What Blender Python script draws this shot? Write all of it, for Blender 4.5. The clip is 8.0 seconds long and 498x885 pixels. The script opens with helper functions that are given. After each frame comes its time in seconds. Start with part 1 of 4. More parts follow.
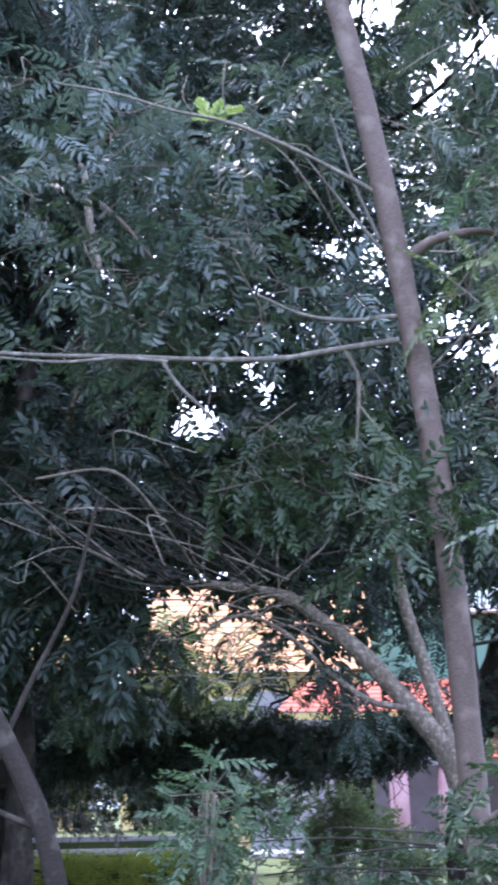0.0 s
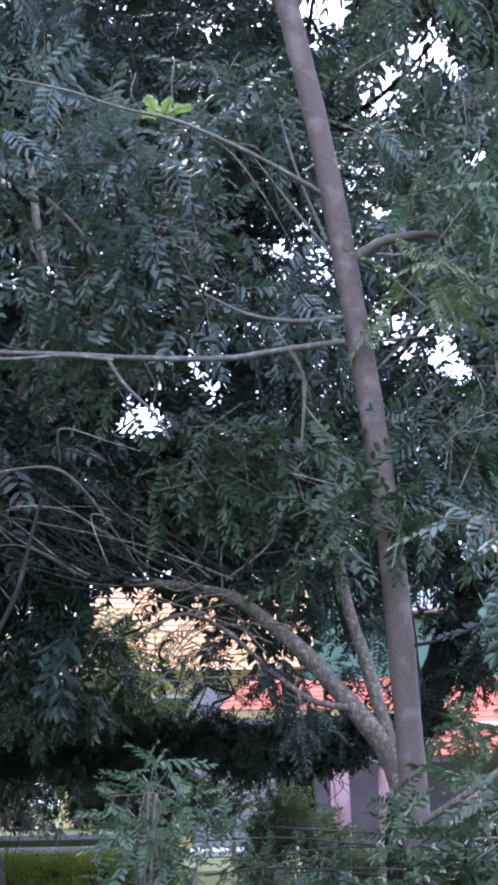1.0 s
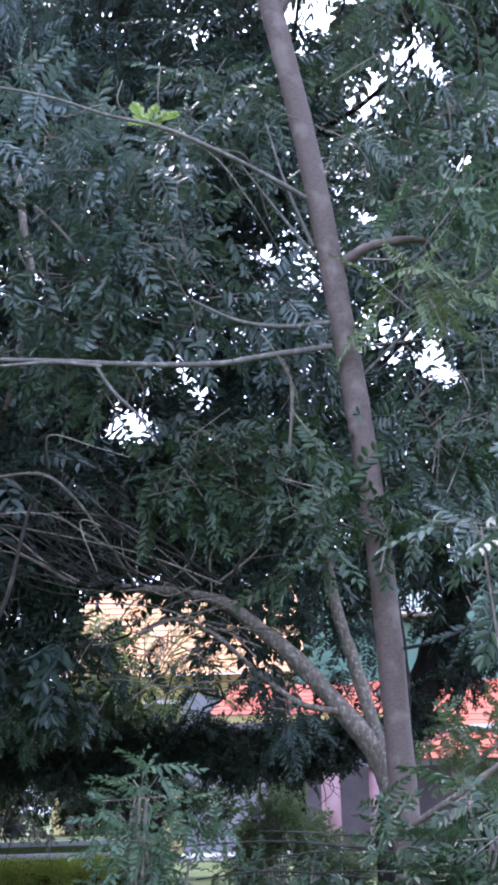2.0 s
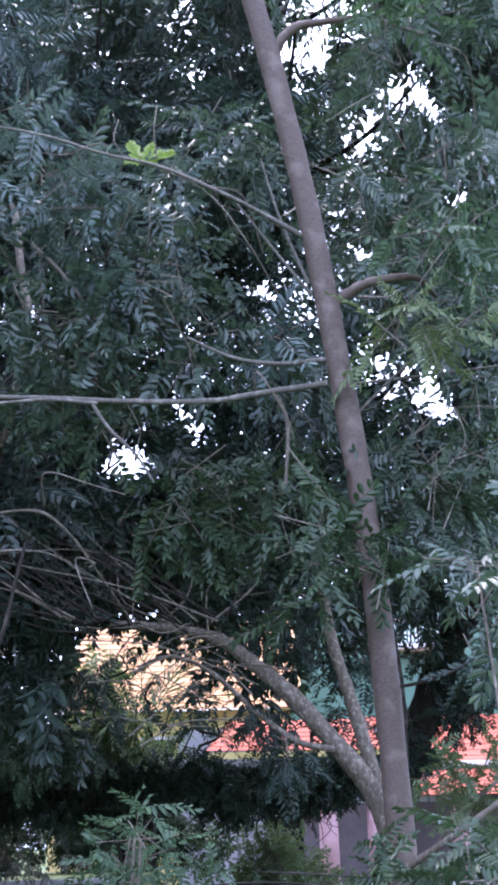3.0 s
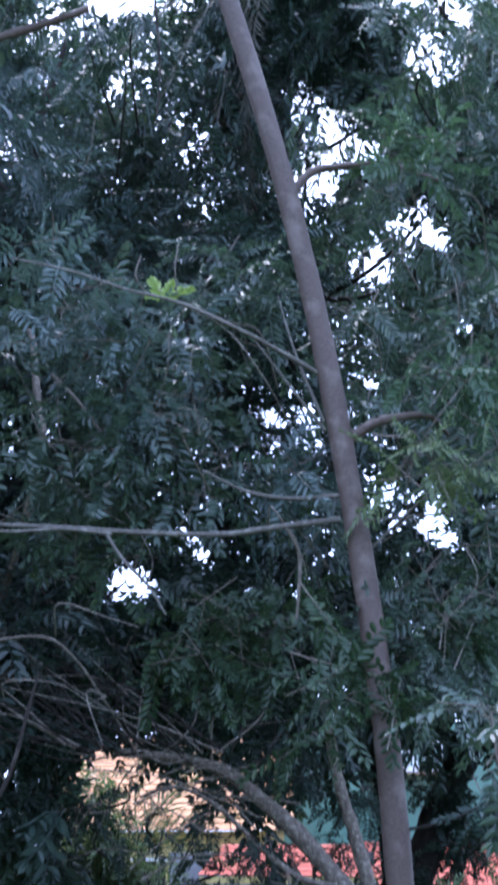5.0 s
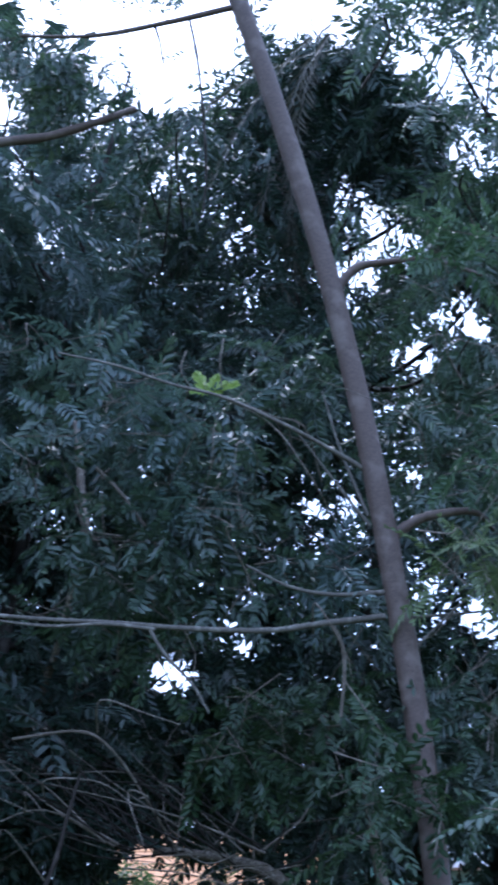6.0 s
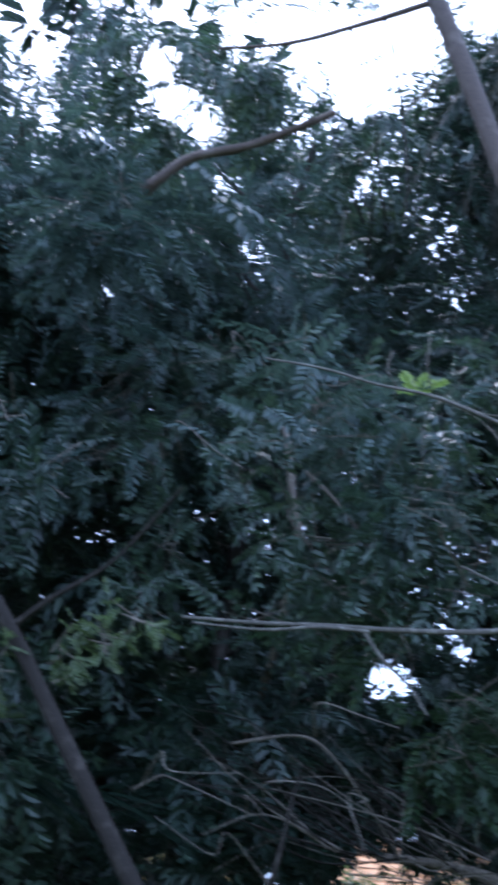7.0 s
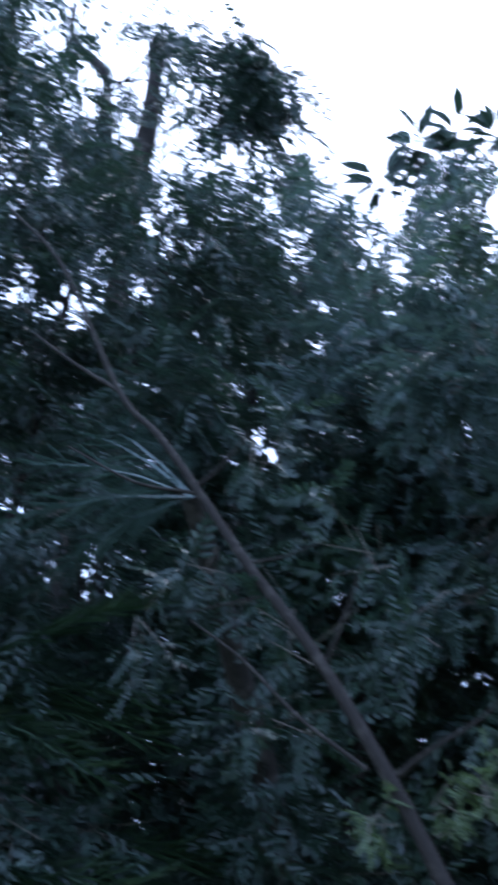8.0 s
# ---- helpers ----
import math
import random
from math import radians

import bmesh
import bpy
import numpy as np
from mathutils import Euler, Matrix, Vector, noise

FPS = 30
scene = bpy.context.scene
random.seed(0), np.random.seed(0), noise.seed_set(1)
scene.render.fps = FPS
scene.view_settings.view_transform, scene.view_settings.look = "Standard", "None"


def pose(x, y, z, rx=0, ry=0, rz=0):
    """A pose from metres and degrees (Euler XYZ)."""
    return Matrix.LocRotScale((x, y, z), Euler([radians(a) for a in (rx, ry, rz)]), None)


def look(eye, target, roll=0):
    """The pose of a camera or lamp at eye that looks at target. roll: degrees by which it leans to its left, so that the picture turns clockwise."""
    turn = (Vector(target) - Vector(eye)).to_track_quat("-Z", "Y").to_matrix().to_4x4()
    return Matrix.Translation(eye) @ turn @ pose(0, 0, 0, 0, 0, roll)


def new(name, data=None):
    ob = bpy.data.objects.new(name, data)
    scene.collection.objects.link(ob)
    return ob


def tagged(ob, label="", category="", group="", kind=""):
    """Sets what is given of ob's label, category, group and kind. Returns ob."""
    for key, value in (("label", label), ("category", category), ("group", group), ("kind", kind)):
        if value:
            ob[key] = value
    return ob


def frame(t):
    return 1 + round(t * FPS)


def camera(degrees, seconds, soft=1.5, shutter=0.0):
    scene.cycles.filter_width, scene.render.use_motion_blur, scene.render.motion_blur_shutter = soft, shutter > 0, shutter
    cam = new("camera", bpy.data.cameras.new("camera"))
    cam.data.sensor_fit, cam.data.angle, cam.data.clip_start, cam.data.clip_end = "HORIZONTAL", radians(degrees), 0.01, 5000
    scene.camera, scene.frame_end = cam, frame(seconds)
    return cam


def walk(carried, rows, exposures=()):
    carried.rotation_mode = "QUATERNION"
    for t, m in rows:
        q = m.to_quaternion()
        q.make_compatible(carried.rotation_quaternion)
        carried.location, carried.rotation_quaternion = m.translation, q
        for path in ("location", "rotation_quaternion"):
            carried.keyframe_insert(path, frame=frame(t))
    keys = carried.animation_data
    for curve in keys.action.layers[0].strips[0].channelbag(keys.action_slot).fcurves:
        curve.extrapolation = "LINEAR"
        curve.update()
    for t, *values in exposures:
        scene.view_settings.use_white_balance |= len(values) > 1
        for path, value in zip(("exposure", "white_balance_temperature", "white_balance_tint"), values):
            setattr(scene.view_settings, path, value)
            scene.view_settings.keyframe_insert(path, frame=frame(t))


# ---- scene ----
cam = camera(21.1, 8.0, 3.5, 0.5)
PATH = [
    (0, (0.206, -1.443, 1.506), (0.156, 0.488, 2.023), -1.1),
    (0.5, (0.202, -1.486, 1.513), (0.219, 0.446, 2.03), -1.0),
    (1, (0.206, -1.446, 1.519), (0.238, 0.487, 2.031), -1.1),
    (1.5, (0.204, -1.47, 1.506), (0.246, 0.464, 2.014), -1.4),
    (3, (0.219, -1.48, 1.533), (0.273, 0.437, 2.1), -1.7),
    (3.5, (0.212, -1.478, 1.532), (0.269, 0.434, 2.114), -1.5),
    (4, (0.199, -1.475, 1.542), (0.249, 0.435, 2.135), -1.2),
    (4.2, (0.201, -1.505, 1.536), (0.246, 0.401, 2.14), -1.1),
    (5.3, (0.092, -1.602, 1.694), (0.148, 0.239, 2.474), -0.1),
    (5.5, (0.09, -1.592, 1.711), (0.134, 0.235, 2.522), 0.1),
    (6, (0.088, -1.604, 1.714), (0.086, 0.211, 2.555), 0.6),
    (6.5, (0.092, -1.589, 1.706), (-0.055, 0.222, 2.543), 1.8),
    (7, (0.104, -1.536, 1.679), (-0.213, 0.248, 2.526), 3.0),
    (7.5, (0.209, -1.571, 1.684), (-0.375, 0.106, 2.604), 4.5),
    (8, (0.151, -1.696, 1.7), (-0.669, -0.158, 2.681), 7.8),
]
EXPOSURES = [(0, 2.95, 5900, 28), (1.0, 2.62, 5900, 27), (4.2, 2.62, 5750, 26), (5.5, 1.8, 5050, 18), (6.5, 1.65, 5100, 17), (7.0, 1.75, 5150, 16), (7.5, 2.0, 5200, 15), (8.0, 1.5, 5100, 15)]
walk(cam, [(t, look(eye, target, roll)) for t, eye, target, roll in PATH], EXPOSURES)
# ---- world and light ----
SPOT = Vector((0.15, -1.5, 1.6))          # where the person with the camera stands


def heading(az, el, reach):
    """The place that lies reach metres away over the ground, at this bearing and height angle from the spot."""
    a, e = radians(az), radians(el)
    return Vector((SPOT.x + reach * math.sin(a), SPOT.y + reach * math.cos(a), SPOT.z + reach * math.tan(e)))


SUN_AZ, SUN_EL = -20.0, 60.0
world = bpy.data.worlds.new("evening_sky")
scene.world = world
world.use_nodes = True
wn = world.node_tree
sky = wn.nodes.new("ShaderNodeTexSky")
sky.sky_type = "NISHITA"
sky.sun_disc = False
sky.sun_elevation = radians(SUN_EL)
sky.sun_rotation = radians(SUN_AZ)
sky.air_density, sky.dust_density, sky.ozone_density = 1.0, 6.0, 2.0
wn.nodes["Background"].inputs["Strength"].default_value = 0.12
veil = wn.nodes.new("ShaderNodeMix")      # thin even cloud over the whole sky
veil.data_type = "RGBA"
veil.inputs[0].default_value = 0.65
veil.inputs[7].default_value = (6.4, 7.8, 10.2, 1)
wn.links.new(sky.outputs["Color"], veil.inputs[6])
wn.links.new(veil.outputs[2], wn.nodes["Background"].inputs["Color"])
sun_data = bpy.data.lights.new("sun", "SUN")
sun_data.energy, sun_data.angle, sun_data.color = 1.0, radians(35), (1.0, 0.95, 0.9)
sun = new("sun", sun_data)
sun.matrix_world = look(heading(SUN_AZ, SUN_EL, 40), SPOT)


# ---- materials ----
def material(name, rough=0.6, metal=0.0):
    m = bpy.data.materials.new(name)
    m.use_nodes = True
    b = m.node_tree.nodes["Principled BSDF"]
    b.inputs["Roughness"].default_value, b.inputs["Metallic"].default_value = rough, metal
    return m, m.node_tree, b


def node(tree, kind, **values):
    n = tree.nodes.new(kind)
    for key, value in values.items():
        n.inputs[key.replace("_", " ")].default_value = value
    return n


def ramp(tree, source, stops):
    r = tree.nodes.new("ShaderNodeValToRGB")
    e = r.color_ramp.elements
    while len(e) < len(stops):
        e.new(0.5)
    for k, (at, c) in enumerate(stops):
        e[k].position, e[k].color = at, (*c, 1)
    tree.links.new(source, r.inputs[0])
    return r.outputs[0]


def mixed(tree, a, b, factor, kind="MIX"):
    m = tree.nodes.new("ShaderNodeMix")
    m.data_type, m.blend_type = "RGBA", kind
    for slot, value in ((0, factor), (6, a), (7, b)):
        if isinstance(value, bpy.types.NodeSocket):
            tree.links.new(value, m.inputs[slot])
        else:
            m.inputs[slot].default_value = value if slot == 0 else (*value, 1)
    return m.outputs[2]


def bumped(tree, b, height, strength, distance):
    n = node(tree, "ShaderNodeBump", Strength=strength, Distance=distance)
    tree.links.new(height, n.inputs["Height"])
    tree.links.new(n.outputs[0], b.inputs["Normal"])


def leaf_material(name, dark, mid, light, gloss=0.42, clear=0.3, shine=0.6):
    """Leaf skin: three greens shared out leaflet by leaflet, drifting over the crown, thin enough to let light through."""
    m, tree, b = material(name, gloss)
    geo = tree.nodes.new("ShaderNodeNewGeometry")
    where = tree.nodes.new("ShaderNodeTexCoord")
    drift = node(tree, "ShaderNodeTexNoise", Scale=0.8, Detail=2.0)
    tree.links.new(where.outputs["Object"], drift.inputs["Vector"])
    each = ramp(tree, geo.outputs["Random Per Island"], ((0.0, dark), (0.55, mid), (0.93, mid), (1.0, light)))
    wide = ramp(tree, drift.outputs["Fac"], ((0.3, dark), (0.7, mid)))
    colour = mixed(tree, each, wide, 0.45)
    tree.links.new(colour, b.inputs["Base Color"])
    b.inputs["Specular IOR Level"].default_value = shine
    thin = tree.nodes.new("ShaderNodeBsdfTranslucent")
    tree.links.new(mixed(tree, colour, (0.8, 1.0, 0.55), 0.5, "MULTIPLY"), thin.inputs["Color"])
    both = tree.nodes.new("ShaderNodeMixShader")
    both.inputs[0].default_value = clear
    out = tree.nodes["Material Output"]
    tree.links.new(b.outputs[0], both.inputs[1])
    tree.links.new(thin.outputs[0], both.inputs[2])
    tree.links.new(both.outputs[0], out.inputs["Surface"])
    return m


def bark_material(name, dark, mid, light, rings=0.0, grain=30.0, patch=6.0, depth=0.006, rough=0.8):
    m, tree, b = material(name, rough)
    where = tree.nodes.new("ShaderNodeTexCoord")
    stretch = tree.nodes.new("ShaderNodeMapping")
    stretch.inputs["Scale"].default_value = (1, 1, 0.35) if not rings else (1, 1, 2.5)
    tree.links.new(where.outputs["Object"], stretch.inputs["Vector"])
    fine = node(tree, "ShaderNodeTexNoise", Scale=grain, Detail=6.0, Roughness=0.65)
    wide = node(tree, "ShaderNodeTexNoise", Scale=patch, Detail=4.0, Roughness=0.6)
    tree.links.new(stretch.outputs[0], fine.inputs["Vector"])
    tree.links.new(where.outputs["Object"], wide.inputs["Vector"])
    a = ramp(tree, fine.outputs["Fac"], ((0.35, dark), (0.65, mid)))
    p = ramp(tree, wide.outputs["Fac"], ((0.52, (0, 0, 0)), (0.66, (1, 1, 1))))
    tree.links.new(mixed(tree, a, light, p), b.inputs["Base Color"])
    height = fine.outputs["Fac"]
    if rings:
        ring = node(tree, "ShaderNodeTexWave", Scale=rings, Distortion=9.0, Detail=4.0)
        ring.bands_direction = "Z"
        tree.links.new(where.outputs["Object"], ring.inputs["Vector"])
        height = mixed(tree, fine.outputs["Color"], ring.outputs["Color"], 0.18)
    bumped(tree, b, height, 0.7, depth)
    return m


def plain_material(name, colour, other, scale=3.0, rough=0.7, bump=0.2, distance=0.01, fine=40.0, shine=0.15):
    """Paint, plaster, soil and the like: two tones in drifts, with a fine grain."""
    m, tree, b = material(name, rough)
    where = tree.nodes.new("ShaderNodeTexCoord")
    wide = node(tree, "ShaderNodeTexNoise", Scale=scale, Detail=5.0, Roughness=0.62)
    grain = node(tree, "ShaderNodeTexNoise", Scale=fine, Detail=3.0)
    for n in (wide, grain):
        tree.links.new(where.outputs["Object"], n.inputs["Vector"])
    b.inputs["Specular IOR Level"].default_value = shine
    c = ramp(tree, wide.outputs["Fac"], ((0.35, colour), (0.7, other)))
    g = ramp(tree, grain.outputs["Fac"], ((0.3, (0.8, 0.8, 0.8)), (0.7, (1, 1, 1))))
    tree.links.new(mixed(tree, c, g, 1.0, "MULTIPLY"), b.inputs["Base Color"])
    bumped(tree, b, grain.outputs["Fac"], bump, distance)
    return m


LEAF = leaf_material("leaf_green", (0.022, 0.04, 0.027), (0.072, 0.108, 0.074), (0.14, 0.19, 0.1), 0.3, 0.34)
# leaf green darkened to paint the dimness of far, low and backlit foliage
LEAF_FAR = leaf_material("leaf_dimmed_green", (0.013, 0.024, 0.018), (0.036, 0.06, 0.044), (0.1, 0.135, 0.09), 0.34, 0.28, 0.42)
# leaf green taken nearly to black: shade painted into inner and far foliage
LEAF_SHADED = leaf_material("leaf_painted_shade", (0.008, 0.015, 0.009), (0.02, 0.034, 0.02), (0.06, 0.08, 0.045), 0.45, 0.2, 0.3)
# paler, bluer leaf colour with the sky's sheen painted in
LEAF_BLUE = leaf_material("leaf_sky_sheen", (0.034, 0.056, 0.05), (0.088, 0.126, 0.114), (0.18, 0.225, 0.205), 0.25, 0.36)
LEAF_DRY = leaf_material("leaf_dry", (0.06, 0.055, 0.045), (0.12, 0.11, 0.085), (0.2, 0.17, 0.12), 0.6, 0.15)
LEAF_YOUNG = leaf_material("leaf_yellow_green", (0.07, 0.1, 0.045), (0.12, 0.16, 0.065), (0.2, 0.23, 0.09), 0.45, 0.4)
LEAF_BRIGHT = leaf_material("leaf_lime", (0.15, 0.22, 0.04), (0.22, 0.3, 0.055), (0.28, 0.35, 0.08), 0.45, 0.4)
# green of the undergrowth; also paints shade into lower sprays of the trees
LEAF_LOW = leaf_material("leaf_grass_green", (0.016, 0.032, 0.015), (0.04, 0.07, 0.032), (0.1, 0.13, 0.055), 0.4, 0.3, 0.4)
LEAF_FRESH = leaf_material("leaf_fresh_green", (0.032, 0.06, 0.033), (0.078, 0.125, 0.068), (0.14, 0.21, 0.1), 0.45, 0.35, 0.35)
HEDGE_LEAF = leaf_material("hedge_leaf", (0.12, 0.17, 0.02), (0.3, 0.34, 0.045), (0.46, 0.44, 0.07), 0.5, 0.3)
BARK_SMOOTH = bark_material("smooth_bark", (0.046, 0.029, 0.021), (0.084, 0.055, 0.041), (0.115, 0.086, 0.069), 4.0, 48.0, 5.0, 0.003, 0.7)
BARK_LICHEN = bark_material("lichen_bark", (0.06, 0.046, 0.034), (0.15, 0.118, 0.088), (0.24, 0.21, 0.165), 0.0, 40.0, 30.0, 0.014)
BARK_GREY = bark_material("grey_bark", (0.014, 0.011, 0.009), (0.026, 0.021, 0.017), (0.05, 0.042, 0.035), 5.0, 50.0, 9.0, 0.004)
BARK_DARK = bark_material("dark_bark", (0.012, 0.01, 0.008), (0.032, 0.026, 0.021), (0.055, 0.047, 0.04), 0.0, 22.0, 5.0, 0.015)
TWIG = bark_material("twig_bark", (0.075, 0.06, 0.046), (0.16, 0.13, 0.104), (0.22, 0.19, 0.155), 0.0, 60.0, 12.0, 0.003)
BRANCH = bark_material("branch_bark", (0.05, 0.044, 0.036), (0.105, 0.092, 0.075), (0.16, 0.148, 0.125), 0.0, 50.0, 14.0, 0.003)
for m in (BARK_GREY, BARK_DARK):
    m.node_tree.nodes["Principled BSDF"].inputs["Specular IOR Level"].default_value = 0.15


# ---- shaping ----
def mesh_object(name, verts, quads, mat, parent=None, smooth=False):
    """One mesh object from rows of corners and of four-cornered faces."""
    verts, quads = np.asarray(verts, dtype=np.float32), np.asarray(quads, dtype=np.int32)
    me = bpy.data.meshes.new(name)
    me.vertices.add(len(verts))
    me.vertices.foreach_set("co", verts.ravel())
    me.loops.add(quads.size)
    me.loops.foreach_set("vertex_index", quads.ravel())
    me.polygons.add(len(quads))
    me.polygons.foreach_set("loop_start", np.arange(0, quads.size, 4, dtype=np.int32))
    me.polygons.foreach_set("use_smooth", np.full(len(quads), smooth))
    me.update(calc_edges=True)
    me.materials.append(mat)
    ob = new(name, me)
    ob.parent = parent
    return ob


def part(name, bm, mat, parent=None, label="", smooth=False):
    me = bpy.data.meshes.new(name)
    bmesh.ops.recalc_face_normals(bm, faces=bm.faces)
    bm.to_mesh(me)
    bm.free()
    me.materials.append(mat)
    if smooth:
        me.polygons.foreach_set("use_smooth", np.full(len(me.polygons), True))
    ob = new(name, me)
    ob.parent = parent
    return tagged(ob, label)


def box(bm, x0, x1, y0, y1, z0, z1, bevel=0.0):
    made = bmesh.ops.create_cube(bm, size=1.0, matrix=Matrix.LocRotScale(((x0 + x1) / 2, (y0 + y1) / 2, (z0 + z1) / 2), None, (x1 - x0, y1 - y0, z1 - z0)))
    if bevel:
        edges = {e for v in made["verts"] for e in v.link_edges}
        bmesh.ops.bevel(bm, geom=list(edges), offset=bevel, segments=2, affect="EDGES", clamp_overlap=True)
    return bm


def empty(name, at, label, category, group="", kind=""):
    ob = new(name)
    ob.location = at
    ob.empty_display_size = 0.2
    bpy.context.view_layer.update()
    return tagged(ob, label, category, group, kind)


def adopt(ob, thing):
    """Makes ob a part of thing without moving it."""
    ob.parent = thing
    ob.matrix_parent_inverse = thing.matrix_world.inverted()
    return ob


def smooth_line(points, per=6):
    """A soft line through a few knots."""
    p = np.array([tuple(q) for q in points], float)
    p = np.vstack([2 * p[0] - p[1], p, 2 * p[-1] - p[-2]])
    out = []
    for k in range(1, len(p) - 2):
        for u in np.linspace(0, 1, per, endpoint=False):
            a, b, c, d = p[k - 1], p[k], p[k + 1], p[k + 2]
            out.append(0.5 * (2 * b + (c - a) * u + (2 * a - 5 * b + 4 * c - d) * u * u + (3 * b - a - 3 * c + d) * u ** 3))
    out.append(p[-2])
    return np.array(out)


def tube_rows(points, r0, r1, sides=8, per=6, knots=0.06, rng=None):
    """Corners and faces of a tapering limb with slight swellings along a soft line."""
    line = smooth_line(points, per)
    n = len(line)
    ahead = np.gradient(line, axis=0)
    ahead /= np.linalg.norm(ahead, axis=1)[:, None] + 1e-9
    ref = np.array((0.31, 0.9, 0.3)) if abs(ahead[0] @ np.array((0.31, 0.9, 0.3))) < 0.9 else np.array((1.0, 0, 0))
    side = np.cross(ahead, ref)
    side /= np.linalg.norm(side, axis=1)[:, None]
    up = np.cross(side, ahead)
    rng = rng or np.random.default_rng(3)
    radius = np.linspace(r0, r1, n) * (1 + knots * rng.standard_normal(n))
    ang = np.linspace(0, 2 * np.pi, sides, endpoint=False)
    ring = side[:, None, :] * np.cos(ang)[None, :, None] + up[:, None, :] * np.sin(ang)[None, :, None]
    lump = 1 + 0.5 * knots * rng.standard_normal((n, sides))
    verts = line[:, None, :] + ring * radius[:, None, None] * lump[:, :, None]
    a = np.arange(n - 1)[:, None] * sides + np.arange(sides)[None, :]
    b = np.arange(n - 1)[:, None] * sides + (np.arange(sides)[None, :] + 1) % sides
    quads = np.stack([a, b, b + sides, a + sides], axis=-1).reshape(-1, 4)
    return verts.reshape(-1, 3), quads


def joined(rows):
    verts, quads, base = [], [], 0
    for v, q in rows:
        verts.append(v)
        quads.append(q + base)
        base += len(v)
    return np.vstack(verts), np.vstack(quads)


def limb(name, points, r0, r1, mat, thing, label="", sides=8, knots=0.06, per=6):
    v, q = tube_rows(points, r0, r1, sides, per, knots, np.random.default_rng(len(name) + int(abs(points[0][2]) * 100)))
    ob = mesh_object(name, v, q, mat, None, True)
    return tagged(adopt(ob, thing), label)


# ---- leaves ----
def pinnate(pairs, length, leaflet, width, fine=True, slant=58, droop=0.25, end=True, start=0.16, peak=0.5, seed=0, steps=3):
    """One feathered leaf along +x: a midrib with paired leaflets, each its own small folded blade."""
    verts, quads = [], []
    dice = random.Random(seed)
    sway = dice.uniform(-0.22, 0.22) if seed else 0.0

    def put(points, faces):
        base = len(verts)
        verts.extend(points)
        quads.extend([tuple(base + k for k in f) for f in faces])

    def spine(s):
        return Vector((length * s, sway * length * s * s, -droop * length * s * s))

    for k in range(steps):
        a, b = spine(k / steps), spine((k + 1) / steps)
        w = 0.0035 * (1 - 0.6 * k / steps) * (length / 0.35)
        put([a + Vector((0, -w, 0)), b + Vector((0, -w * 0.8, 0)), b + Vector((0, w * 0.8, 0)), a + Vector((0, w, 0))], [(0, 1, 2, 3)])
    places = []
    for k in range(pairs):
        s = start + (0.97 - start) * k / max(pairs - 1, 1)
        for sgn in (-1, 1):
            places.append((s + 0.012 * sgn, sgn, radians(slant) * (1 - 0.35 * k / pairs)))
    if end:
        places.append((1.0, 1, 0.05))
    for s, sgn, ang in places:
        if seed:
            if dice.random() < 0.07:
                continue
            ang += dice.uniform(-0.24, 0.24)
        grow = 0.72 + 0.28 * math.sin(math.pi * min(1, 0.25 + 0.75 * s))
        l, w = leaflet * grow * dice.uniform(0.82, 1.12), width * grow * dice.uniform(0.88, 1.1)
        d = Vector((math.cos(ang), sgn * math.sin(ang), -0.22 + (dice.uniform(-0.3, 0.25) if seed else 0)))
        d.normalize()
        across = Vector((-sgn * math.sin(ang), math.cos(ang), 0)) * sgn
        o = spine(min(s, 1.0))
        lift = Vector((0, 0, 0.22 * w))
        sag = Vector((0, 0, -0.16 * l))
        if fine:
            p = [o, o + d * l * 0.28 + across * w * 0.44 + lift, o + d * l * 0.68 + across * w * 0.47 + lift + sag * 0.5, o + d * l + sag,
                 o + d * l * 0.68 - across * w * 0.47 + lift + sag * 0.5, o + d * l * 0.28 - across * w * 0.44 + lift]
            put(p, [(0, 1, 2, 3), (0, 3, 4, 5)])
        else:
            put([o, o + d * l * peak + across * w * 0.5 + lift, o + d * l + sag, o + d * l * peak - across * w * 0.5 + lift], [(0, 1, 2, 3)])
    return np.array([tuple(v) for v in verts]), np.array(quads)


LEAF_NEAR = [pinnate(6, 0.34, 0.105, 0.045, True, seed=k) for k in (1, 2, 3, 4)]
LEAF_NEAR_LONG = [pinnate(9, 0.42, 0.098, 0.034, True, 66, 0.35, seed=k) for k in (5, 6, 7)]
LEAF_WOOD = [pinnate(5, 0.5, 0.17, 0.066, True, seed=k, steps=2) for k in (8, 9, 10)]
LEAF_FEATHER = [pinnate(10, 0.58, 0.145, 0.046, False, 62, 0.5, True, 0.08, seed=k, steps=2) for k in (11, 12, 13)]
LEAF_FERNY = [pinnate(14, 0.30, 0.062, 0.014, True, 70, 0.3, True, 0.1, seed=k) for k in (14, 15)]
LEAF_SMALL = [pinnate(2, 0.26, 0.11, 0.07, False, seed=k, steps=1) for k in (16, 17)]
LEAF_LOBED = pinnate(7, 0.2, 0.07, 0.046, True, 55, 0.35, seed=21)
LEAF_PLUME = [pinnate(13, 0.85, 0.175, 0.056, True, 70, 0.55, True, 0.1, seed=k) for k in (22, 23, 24)]
LEAF_BROAD = [pinnate(0, 0.1, 0.62, 0.2, True, seed=k, steps=1) for k in (25, 29)]
PALM_FROND = pinnate(24, 2.2, 0.66, 0.026, True, 50, 0.35, True, 0.12, seed=31)
PALM_THIN = pinnate(20, 2.2, 0.7, 0.013, True, 42, 0.3, True, 0.1, seed=33)
DEAD_FROND = pinnate(30, 2.2, 0.26, 0.022, True, 40, 0.5, True, 0.06, seed=32)


